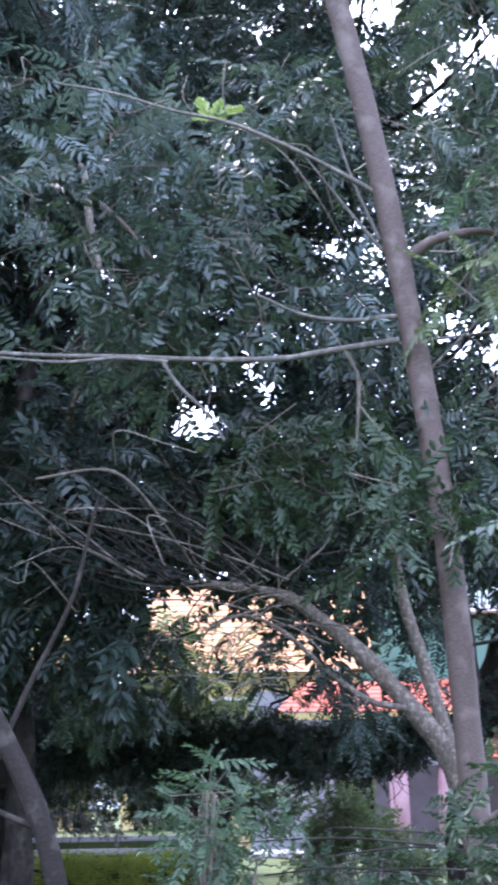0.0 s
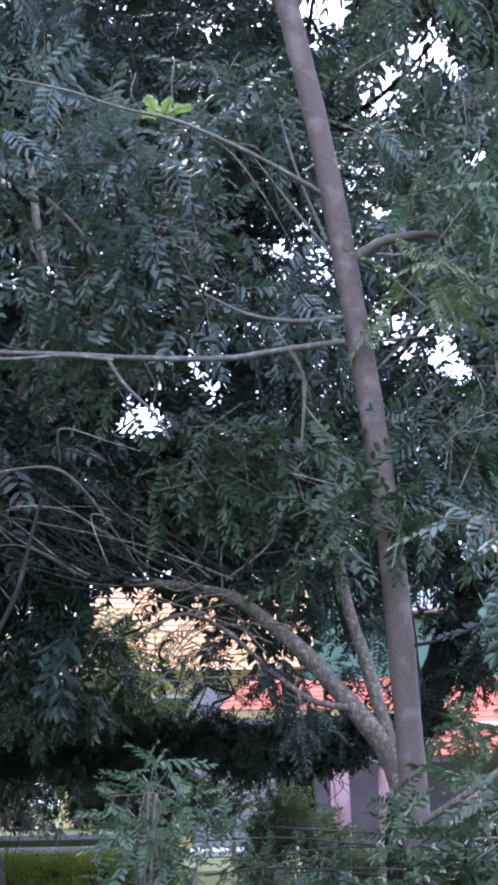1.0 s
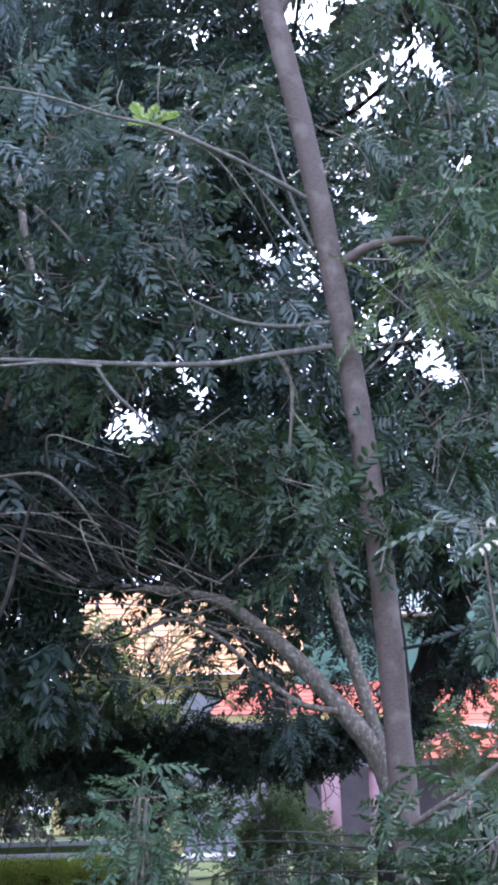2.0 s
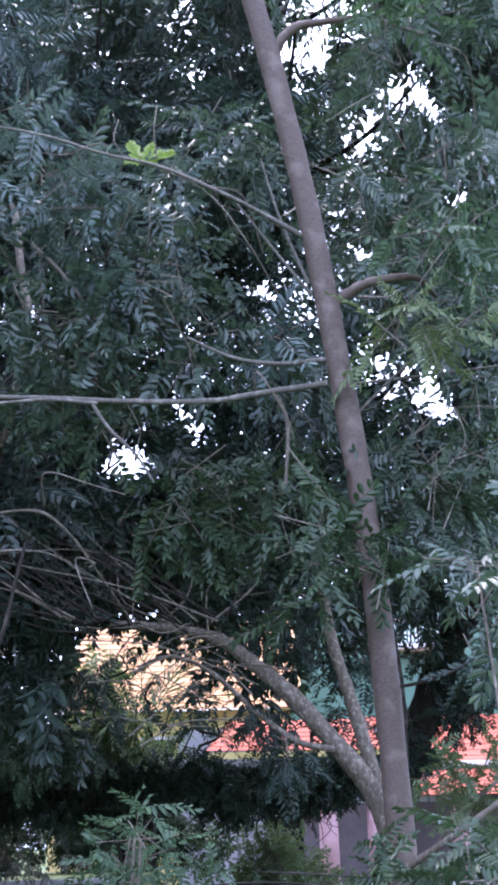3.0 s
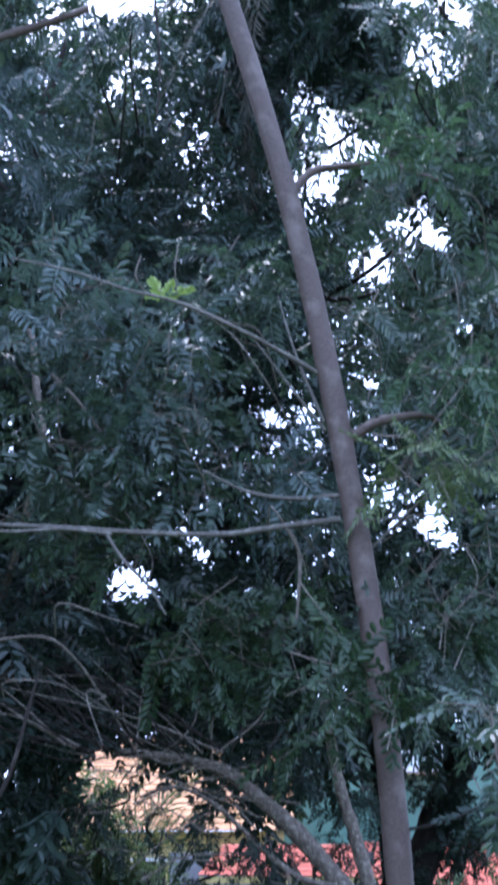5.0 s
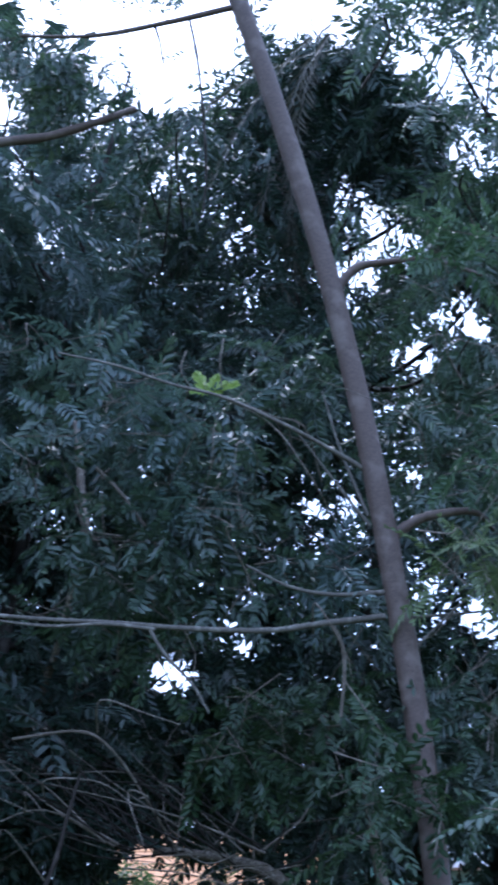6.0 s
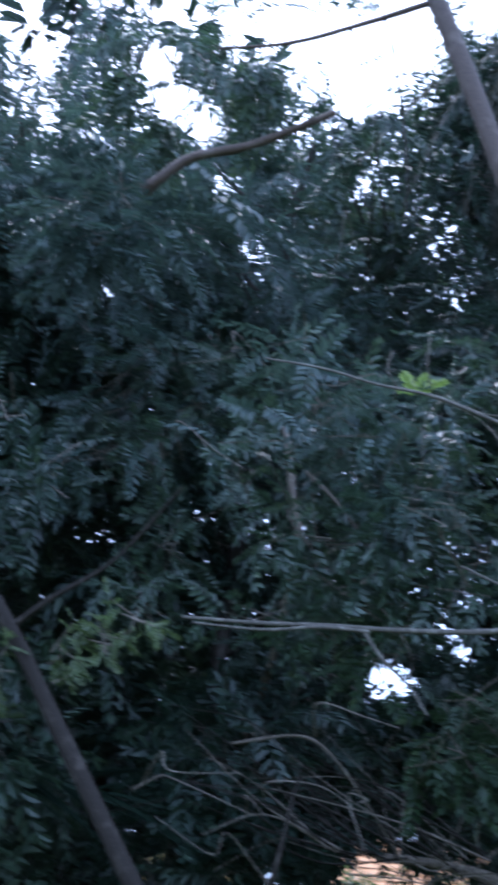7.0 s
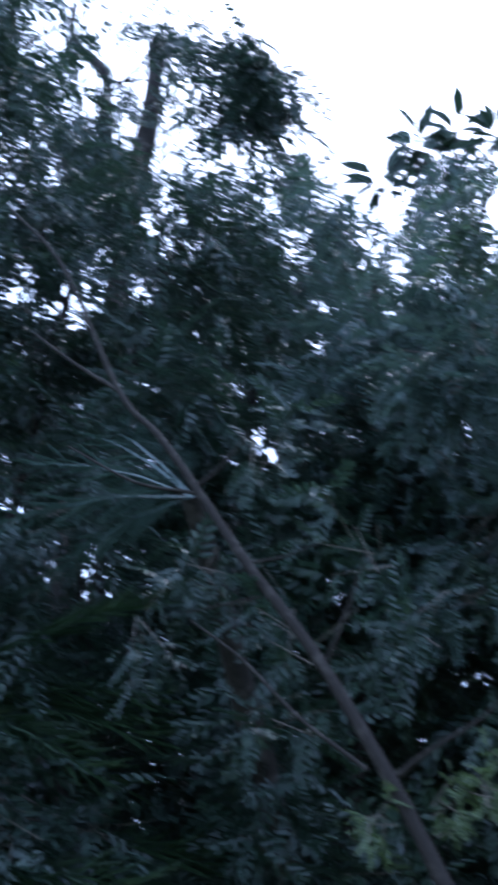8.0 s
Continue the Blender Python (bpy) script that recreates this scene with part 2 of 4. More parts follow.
def turned(axis, normal):
    """Turns that lay +x along axis and +z as near to normal as they can."""
    x = axis / np.linalg.norm(axis, axis=1)[:, None]
    y = np.cross(normal, x)
    y /= np.linalg.norm(y, axis=1)[:, None] + 1e-9
    return np.stack([x, y, np.cross(x, y)], axis=-1)


def strewn(template, at, axis, normal, scale):
    v, q = template
    m = turned(axis, normal) * scale[:, None, None]
    verts = np.einsum("nij,vj->nvi", m, v) + at[:, None, :]
    quads = q[None] + (np.arange(len(at)) * len(v))[:, None, None]
    return verts.reshape(-1, 3), quads.reshape(-1, 4)


# openings cut through the crowns to fit the camera's view of the sky: bearing, height and half width in degrees
OPENINGS = []
OPENINGS += [(-3.6, 15.6, 0.7), (-3.0, 15.2, 0.4), (-6.2, 16.0, 0.2), (-4.6, 15.3, 0.16), (-0.7, 17.6, 0.32), (-0.5, 16.4, 0.25), (-0.4, 18.9, 0.29), (1.3, 19.3, 0.24), (8.1, 17.9, 0.3), (9.7, 18.1, 0.55), (10.6, 17.2, 0.48), (8.0, 19.1, 0.34),
             (4.6, 31.7, 0.53), (4.2, 32.6, 0.48), (9.2, 30.6, 0.6), (10.6, 30.0, 0.44), (8.2, 29.2, 0.48), (0.8, 23.3, 0.1), (-0.3, 31.3, 0.34), (6.6, 24.5, 0.12),
             (7.6, 23.8, 0.1), (2.1, 21.9, 0.05), (-3.2, 27.3, 0.22), (11.9, 26.1, 0.34), (2.7, 20.6, 0.05)]
OPENINGS += [(4.8, 35.2, 0.92), (6.5, 33.7, 0.92), (7.6, 33.1, 0.53), (5.9, 32.9, 0.68), (-5.1, 36.0, 0.34), (-10.4, 33.2, 0.44), (-6.5, 38.9, 0.44), (-8.5, 38.5, 0.44),
             (10.7, 37.1, 0.44), (12.4, 39.1, 0.68), (11.8, 36.4, 0.53), (9.1, 30.6, 0.44), (7.5, 29.0, 0.39), (3.1, 38.1, 0.24), (7.9, 23.4, 0.1), (-5.4, 40.7, 1.09),
             (-3.0, 41.1, 1.09), (-8.1, 40.7, 0.85), (10.4, 40.4, 0.97), (13.7, 40.3, 0.97), (8.7, 41.2, 0.73)]
OPENINGS += [(-16.0, 39.7, 0.77), (-13.7, 38.7, 0.92), (-22.3, 39.8, 0.53), (-11.8, 35.8, 0.34), (-10.3, 32.8, 0.44), (-17.7, 31.5, 0.24), (-21.7, 41.5, 0.53),
             (-4.7, 36.5, 0.44), (-11.6, 42.0, 0.97), (-7.8, 41.7, 1.21), (-5.0, 41.3, 0.97), (-3.2, 42.1, 1.09), (-12.6, 22.3, 0.15)]
OPENINGS += [(-35.4, 35.5, 0.29), (-38.6, 34.6, 0.39), (-39.0, 25.4, 0.53), (-36.6, 22.8, 0.44), (-35.0, 24.1, 0.29), (-34.0, 31.6, 0.19), (-25.2, 17.6, 0.29), (-22.5, 23.9, 0.22),
             (-27.6, 29.6, 0.24), (-17.7, 31.1, 0.31), (-25.4, 34.3, 0.19), (-21.7, 38.0, 0.29), (-40.8, 39.5, 0.44), (-32.8, 43.7, 0.77), (-37.1, 41.9, 0.53), (-43.2, 44.5, 0.63),
             (-26.7, 42.8, 0.82), (-24.7, 46.8, 2.9), (-19.3, 45.6, 2.66), (-27.4, 46.6, 1.45), (-24.7, 42.5, 1.21)]
OPENINGS += [(-38.8, 34.4, 0.30), (-37.1, 34.8, 0.20), (-35.1, 35.1, 0.25), (-38.0, 33.5, 0.15), (-35.2, 32.6, 0.16), (-38.4, 30.9, 0.16), (-33.9, 31.6, 0.20), (-39.6, 30.6, 0.12), (-39.1, 25.4, 0.30), (-35.2, 24.3, 0.30), (-36.7, 22.8, 0.28),
             (-36.2, 24.0, 0.25), (-34.4, 23.6, 0.20), (-27.5, 29.7, 0.30), (-25.4, 34.3, 0.25), (-23.8, 24.2, 0.28), (-32.7, 28.1, 0.12), (-31.2, 32.4, 0.12), (-34.5, 26.6, 0.15), (-39.8, 34.1, 0.20), (-39.5, 27.4, 0.15), (-36.8, 29.2, 0.15)]
OPENINGS += [(10.2, 31.0, 0.45), (9.0, 30.3, 0.35), (11.1, 29.9, 0.40), (11.7, 26.2, 0.30), (7.3, 24.0, 0.1), (4.9, 34.9, 0.50), (8.4, 33.4, 0.30), (-0.7, 34.6, 0.20), (-0.3, 33.9, 0.12), (-6.9, -0.8, 0.45), (-8.6, -0.2, 0.35), (-6.0, 4.7, 0.35), (-4.6, 6.5, 0.30), (-4.0, 4.8, 0.30), (-5.5, -0.4, 0.30)]
OPENINGS += [(-0.7, 34.0, 0.2), (-1.3, 33.2, 0.16), (-5.4, 34.0, 0.16), (-9.0, 33.4, 0.2), (0.0, 31.9, 0.14), (1.1, 30.7, 0.12), (-1.6, 31.2, 0.1)]
chinks = np.random.default_rng(5)
OPENINGS += [(chinks.uniform(-46, 14), chinks.uniform(12, 38), chinks.uniform(0.0, 0.06)) for _ in range(70)]
# sight lines from the camera kept clear towards the houses, and wide ones under the sky
OPENINGS += [(-4.7, 7.0, 0.7), (-3.3, 5.6, 0.9), (-4.7, 4.2, 0.7), (-1.7, 6.3, 1.0), (-1.5, 4.3, 0.8), (0.6, 5.0, 0.6), (-2.7, 7.1, 0.5), (-3.0, 4.0, 0.6),
             (-14.6, 39.0, 0.9), (-16.7, 40.7, 0.7), (-22.4, 40.4, 0.5), (-10.9, 33.7, 0.4), (-12.3, 36.2, 0.4), (-6.6, 41.7, 1.2), (-9.8, 42.5, 0.8), (-3.5, 42.5, 1.0), (10.7, 37.9, 0.4), (-24.5, 41.6, 0.6)]
OPEN = np.array(OPENINGS)


def bearings(p):
    d = p - np.array(SPOT)
    return np.degrees(np.arctan2(d[:, 0], d[:, 1])), np.degrees(np.arctan2(d[:, 2], np.hypot(d[:, 0], d[:, 1])))


def clear_of_openings(p, margin=0.25):
    """Which places keep out of the openings along the camera's sight lines, whose rims are ragged."""
    az, el = bearings(p)
    rim = 0.95 + 0.45 * (np.sin(az * 9.1 + el * 3.7) * np.sin(el * 7.3 - az * 4.1) + 0.4 * np.sin(az * 23.0) * np.sin(el * 19.0 + az * 5.0))
    d = np.hypot((az[:, None] - OPEN[None, :, 0]) * np.cos(np.radians(el))[:, None], el[:, None] - OPEN[None, :, 1])
    return (d > OPEN[None, :, 2] * rim[:, None] + margin + 0.06).all(axis=1)


def shoots_of(rng, centres, spread, per, leaves, size, flat=0.75, hang=0.35):
    """Leafy shoots strewn about the centres of clumps: places, axes, normals and sizes of all leaves, and the shoots' twigs."""
    c = np.repeat(np.array([tuple(q) for q in centres]), per, axis=0)
    off = rng.standard_normal((len(c), 3)) * np.array((1, 1, flat))
    off *= (spread * (0.35 + 0.65 * rng.random(len(c))) / (np.linalg.norm(off, axis=1) + 1e-6) * rng.random(len(c)) ** 0.4)[:, None]
    base = c + off
    d = off / (np.linalg.norm(off, axis=1)[:, None] + 1e-6) + rng.standard_normal((len(c), 3)) * 0.45 + np.array((0, 0, 0.25 - hang))
    d /= np.linalg.norm(d, axis=1)[:, None]
    k = np.arange(leaves)
    at = base[:, None, :] + d[:, None, :] * (k * 0.055 * size / 0.8)[None, :, None]
    ref = np.cross(d, np.array((0.2, 0.3, 0.93)))
    ref /= np.linalg.norm(ref, axis=1)[:, None] + 1e-6
    other = np.cross(d, ref)
    turn = k[None, :] * 2.4 + rng.random((len(c), 1)) * 6.28
    out = ref[:, None, :] * np.cos(turn)[..., None] + other[:, None, :] * np.sin(turn)[..., None]
    lean = 0.45 + 0.5 * rng.random((len(c), leaves))
    axis = out + d[:, None, :] * lean[..., None] + np.array((0, 0, -hang))
    axis = axis.reshape(-1, 3)
    at = at.reshape(-1, 3)
    normal = np.array((0, 0, 1.0)) + rng.standard_normal(axis.shape) * 0.7
    scale = size * (0.65 + 0.6 * rng.random(len(at)))
    return at, axis, normal, scale, base, d


def twig_rows(base, d, back, ahead, radius):
    """Thin four-sided twigs along the shoots."""
    n = len(base)
    ref = np.cross(d, np.array((0.3, 0.2, 0.93)))
    ref /= np.linalg.norm(ref, axis=1)[:, None] + 1e-6
    other = np.cross(d, ref)
    rings = []
    for reach, r in ((-back, radius), (ahead, radius * 0.5)):
        mid = base + d * reach + np.array((0, 0, -0.12 * back if reach < 0 else 0))
        for a, b in ((1, 0), (0, 1), (-1, 0), (0, -1)):
            rings.append(mid + r * (a * ref + b * other))
    verts = np.stack(rings, axis=1)
    q = np.array([(k, (k + 1) % 4, 4 + (k + 1) % 4, 4 + k) for k in range(4)])
    quads = q[None] + (np.arange(n) * 8)[:, None, None]
    return verts.reshape(-1, 3), quads.reshape(-1, 4)


def foliage(thing, rng, centres, spread, per, leaves, size, template, mat, name="crown", flat=0.75, hang=0.35, margin=0.12, twig=0.005, keep=None):
    at, axis, normal, scale, base, d = shoots_of(rng, centres, spread, per, leaves, size, flat, hang)
    way = axis / np.linalg.norm(axis, axis=1)[:, None] * (scale * template[0][0][:, 0].max())[:, None]
    tip = at + way * 0.5
    ok = clear_of_openings(tip, margin)
    for reach in (0.15, 0.9):
        ok &= clear_of_openings(at + way * reach - np.array((0, 0, 0.05)), margin)
    if keep is not None:
        ok &= keep(tip)
    ok |= rng.random(len(ok)) < 0.035
    at, axis, normal, scale = at[ok], axis[ok], normal[ok], scale[ok]
    n = len(template)
    v, q = joined([strewn(template[k], at[k::n], axis[k::n], normal[k::n], scale[k::n]) for k in range(n) if len(at[k::n])])
    crown = tagged(adopt(mesh_object(name, v, q, mat), thing), kind="stuff")
    if twig:
        okb = clear_of_openings(base, margin * 0.5)
        if keep is not None:
            okb &= keep(base)
        v, q = twig_rows(base[okb], d[okb], 0.35 * size, 0.05 * leaves * size, twig)
        tagged(adopt(mesh_object("twig_spray", v, q, TWIG), thing), kind="stuff")
    return crown


def rosettes(thing, centres, leaves, size, template, mat, name, hang=0.6, seed=1, rise=0.3, back=1.2, edge=0.0, facing=(0, -0.25, 1.0)):
    """Large feathered leaves spread in a whorl about the tip of a bending twig, one part for each whorl."""
    rng = np.random.default_rng(seed)
    for c in centres:
        turn = rng.random() * 6.28 + np.arange(leaves) * 6.28 / leaves + rng.uniform(-0.3, 0.3, leaves)
        tilt = rng.uniform(-0.5, 0.5, leaves) + rise - hang
        axis = np.stack([np.cos(turn), 0.75 * np.sin(turn), tilt], axis=-1)
        at = np.array(tuple(c)) + axis * 0.04 + np.array((0, 0, 1)) * rng.uniform(-0.12, 0.12, leaves)[:, None]
        normal = np.array(facing) + rng.standard_normal((leaves, 3)) * 0.35
        scale = size * rng.uniform(0.75, 1.15, leaves)
        way = axis / np.linalg.norm(axis, axis=1)[:, None] * (scale * template[0][0][:, 0].max())[:, None]
        ok = (clear_of_openings(at + way * 0.45, edge) & clear_of_openings(at + way * 0.9, edge)) | (rng.random(leaves) < 0.2)
        if not ok.any():
            continue
        at, axis, normal, scale = at[ok], axis[ok], normal[ok], scale[ok]
        n = len(template)
        v, q = joined([strewn(template[k], at[k::n], axis[k::n], normal[k::n], scale[k::n]) for k in range(n) if len(at[k::n])])
        tagged(adopt(mesh_object(name, v, q, mat), thing), kind="stuff")
        p = Vector(c)
        v, q = tube_rows([p + Vector((rng.uniform(-0.3, 0.3), back, -0.5 * back)), p + Vector((rng.uniform(-0.1, 0.1), 0.4 * back, -0.1)), p], 0.014, 0.006, 5, 4, 0.1, rng)
        adopt(mesh_object("twig", v, q, BARK_DARK, None, True), thing)


# ---- ground ----
GRASS = plain_material("grass_ground", (0.045, 0.07, 0.02), (0.1, 0.12, 0.045), 0.6, 0.9, 0.5, 0.03, 25.0)
bm = bmesh.new()
bmesh.ops.create_grid(bm, x_segments=60, y_segments=60, size=400)
ground = part("ground", bm, GRASS)
tagged(ground, "dry green lawn and soil under the trees", "ground", kind="structure")

# ---- houses ----
RED_ROOF = plain_material("red_roof_paint", (0.32, 0.075, 0.045), (0.4, 0.11, 0.07), 1.5, 0.9, 0.2)
ORANGE_TILE = plain_material("orange_tile", (0.5, 0.23, 0.1), (0.57, 0.31, 0.15), 2.0, 0.7, 0.3)
YELLOW_WALL = plain_material("yellow_plaster", (0.6, 0.46, 0.18), (0.66, 0.52, 0.24), 1.2, 0.8, 0.2)
GREEN_WALL = plain_material("green_plaster", (0.12, 0.22, 0.17), (0.15, 0.26, 0.2), 0.8, 0.75, 0.15)
PINK_PAINT = plain_material("pink_paint", (0.4, 0.22, 0.235), (0.48, 0.29, 0.3), 2.0, 0.6, 0.15)
# grey plaster darkened to paint the shade under the roofs
SHADE_WALL = plain_material("plaster_painted_shade", (0.14, 0.12, 0.125), (0.2, 0.17, 0.18), 1.5, 0.9, 0.2)
GREY_WALL = plain_material("grey_plaster", (0.26, 0.25, 0.27), (0.36, 0.35, 0.37), 1.5, 0.85, 0.2)
WHITE_PAINT = plain_material("white_paint", (0.72, 0.72, 0.7), (0.8, 0.8, 0.79), 3.0, 0.6, 0.1)
# near-black colour stands for the unlit rooms behind door and windows
DARK_VOID = plain_material("painted_dim_room", (0.02, 0.018, 0.02), (0.035, 0.03, 0.03), 2.0, 0.8, 0.1)
CONCRETE = plain_material("concrete", (0.4, 0.39, 0.38), (0.55, 0.54, 0.53), 3.0, 0.85, 0.3)


def slab(bm, points, thick):
    """A sloping slab from four corners."""
    top = [bm.verts.new(p) for p in points]
    low = [bm.verts.new(Vector(p) - Vector((0, 0, thick))) for p in points]
    bm.faces.new(top)
    bm.faces.new(low[::-1])
    for k in range(4):
        bm.faces.new((top[k], low[k], low[(k + 1) % 4], top[(k + 1) % 4]))
    return bm


def courses(thing, name, mat, low, high, rows, thick, lap=0.04):
    """Overlapping courses up a roof, each a part: low and high are the two ends of the eave and of the ridge."""
    (a, b), (c, d) = [tuple(Vector(p) for p in pair) for pair in (low, high)]
    for k in range(rows):
        u, v = k / rows, min(1.0, (k + 1) / rows + lap / rows)
        p = [a.lerp(c, u), b.lerp(d, u), b.lerp(d, v), a.lerp(c, v)]
        p[0].z, p[1].z = p[0].z + thick, p[1].z + thick
        adopt(part(name, slab(bmesh.new(), p, thick), mat), thing)


veranda = empty("veranda_house", (3, 36, 0), "single-storey house with a red roof and pink columns", "house")
adopt(part("back_wall", box(bmesh.new(), -1.0, 1.55, 38.5, 38.75, 0, 4.6), GREY_WALL), veranda)
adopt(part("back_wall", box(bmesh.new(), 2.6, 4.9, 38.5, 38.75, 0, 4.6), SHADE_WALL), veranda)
adopt(part("wall_above_door", box(bmesh.new(), 1.55, 2.6, 38.5, 38.75, 2.1, 4.6), GREY_WALL), veranda)
adopt(part("doorway", box(bmesh.new(), 1.55, 2.6, 38.9, 39.0, 0, 2.1), DARK_VOID, None, "near-black panel painted as the dim room in the doorway"), veranda)
for k in range(9):
    adopt(part("wall_panel", box(bmesh.new(), -0.9 + 0.27 * k, -0.68 + 0.27 * k, 38.44, 38.5, 0.4, 2.2, 0.01), GREY_WALL), veranda)
adopt(part("floor_slab", box(bmesh.new(), -1, 9, 35.5, 38.5, 0.0, 0.14, 0.02), CONCRETE), veranda)
courses(veranda, "roof_sheet", RED_ROOF, ((-0.15, 35.4, 3.8), (4.6, 35.4, 3.72)), ((0.55, 38.2, 4.8), (4.6, 38.2, 4.78)), 7, 0.018)
adopt(part("fascia", box(bmesh.new(), -0.1, 4.6, 35.42, 35.47, 3.58, 3.76), YELLOW_WALL), veranda)
for x in (3.12, 4.42, 6.7):
    bm = bmesh.new()
    bmesh.ops.create_cone(bm, cap_ends=True, segments=24, radius1=0.27, radius2=0.25, depth=2.2, matrix=Matrix.Translation((x, 36, 1.24)))
    column = adopt(part("column", bm, PINK_PAINT, None, "pink painted round column", True), veranda)
    foot = part("column_foot", box(bmesh.new(), x - 0.32, x + 0.32, 35.68, 36.32, 0.13, 0.3, 0.02), WHITE_PAINT, None, "whitish block under a column")
    bpy.context.view_layer.update()
    adopt(foot, column)
adopt(part("beam", box(bmesh.new(), 1.0, 7.1, 35.75, 36.25, 2.34, 2.62, 0.02), GREY_WALL), veranda)
for k in range(9):
    adopt(part("railing_bar", box(bmesh.new(), 6.75 + 0.12 * k, 6.79 + 0.12 * k, 35.95, 35.99, 0.3, 1.05), WHITE_PAINT), veranda)

orange_house = empty("orange_house", (-1, 42, 0), "yellow house with an orange tiled roof behind foliage", "house")
adopt(part("wall", box(bmesh.new(), -5.2, 2.5, 42, 48, 0, 5.5), YELLOW_WALL), orange_house)
for x in (-4.2, -2.2, 0.2):
    w = adopt(part("window", box(bmesh.new(), x, x + 1.0, 41.96, 42.0, 3.3, 4.6, 0.01), DARK_VOID, None, "dark window"), orange_house)
    part("window_frame", box(bmesh.new(), x - 0.08, x + 1.08, 41.93, 41.96, 4.6, 4.7), WHITE_PAINT).parent = w
    w.children[0].matrix_parent_inverse = w.matrix_world.inverted()
courses(orange_house, "tile_course", ORANGE_TILE, ((-5.6, 41.3, 5.45), (2.9, 41.3, 5.45)), ((-4.2, 46.0, 9.0), (2.9, 46.0, 9.0)), 15, 0.04)

green_house = empty("green_house", (9, 45, 0), "two-storey house with green plaster walls and a red roof", "house")
adopt(part("wall", box(bmesh.new(), 2.2, 14, 46.2, 52, 0, 9.6), GREEN_WALL), green_house)
courses(green_house, "roof_sheet", RED_ROOF, ((5.0, 37.4, 3.45), (14, 37.4, 3.35)), ((5.0, 44.95, 5.4), (14, 44.95, 5.35)), 9, 0.02)
adopt(part("gutter", box(bmesh.new(), 5.0, 14, 37.25, 37.4, 3.32, 3.46, 0.03), WHITE_PAINT, None, "white gutter"), green_house)
courses(green_house, "awning_sheet", RED_ROOF, ((5.3, 35.3, 2.5), (14, 35.3, 2.4)), ((5.3, 37.3, 3.25), (14, 37.3, 3.2)), 4, 0.02)
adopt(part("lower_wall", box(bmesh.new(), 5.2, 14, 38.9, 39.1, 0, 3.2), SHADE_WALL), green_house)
adopt(part("window", box(bmesh.new(), 6.3, 6.75, 46.14, 46.2, 5.9, 6.9, 0.01), WHITE_PAINT, None, "white window shutter"), green_house)
adopt(part("balcony_floor", box(bmesh.new(), 6.3, 8.4, 45.5, 46.2, 7.75, 7.95, 0.02), WHITE_PAINT), green_house)
adopt(part("handrail", box(bmesh.new(), 6.3, 8.4, 45.5, 45.56, 8.72, 8.8, 0.01), WHITE_PAINT), green_house)
for k in range(17):
    adopt(part("railing_bar", box(bmesh.new(), 6.32 + 0.127 * k, 6.37 + 0.127 * k, 45.51, 45.55, 7.95, 8.72), WHITE_PAINT), green_house)

cream_house = empty("cream_house", (-11, 44, 0), "cream house with a balustrade behind the grove", "house")
adopt(part("wall", box(bmesh.new(), -18, -7.4, 44, 50, 0, 6.2), YELLOW_WALL), cream_house)
for k in range(24):
    adopt(part("baluster", box(bmesh.new(), -17.5 + 0.42 * k, -17.32 + 0.42 * k, 43.8, 43.95, 6.0, 7.2, 0.02), WHITE_PAINT), cream_house)
adopt(part("balcony_slab", box(bmesh.new(), -18, -7.3, 43.7, 44.0, 5.75, 6.0, 0.03), ORANGE_TILE), cream_house)
adopt(part("upper_wall", box(bmesh.new(), -17.5, -8, 46, 50, 6.2, 9.0), YELLOW_WALL), cream_house)

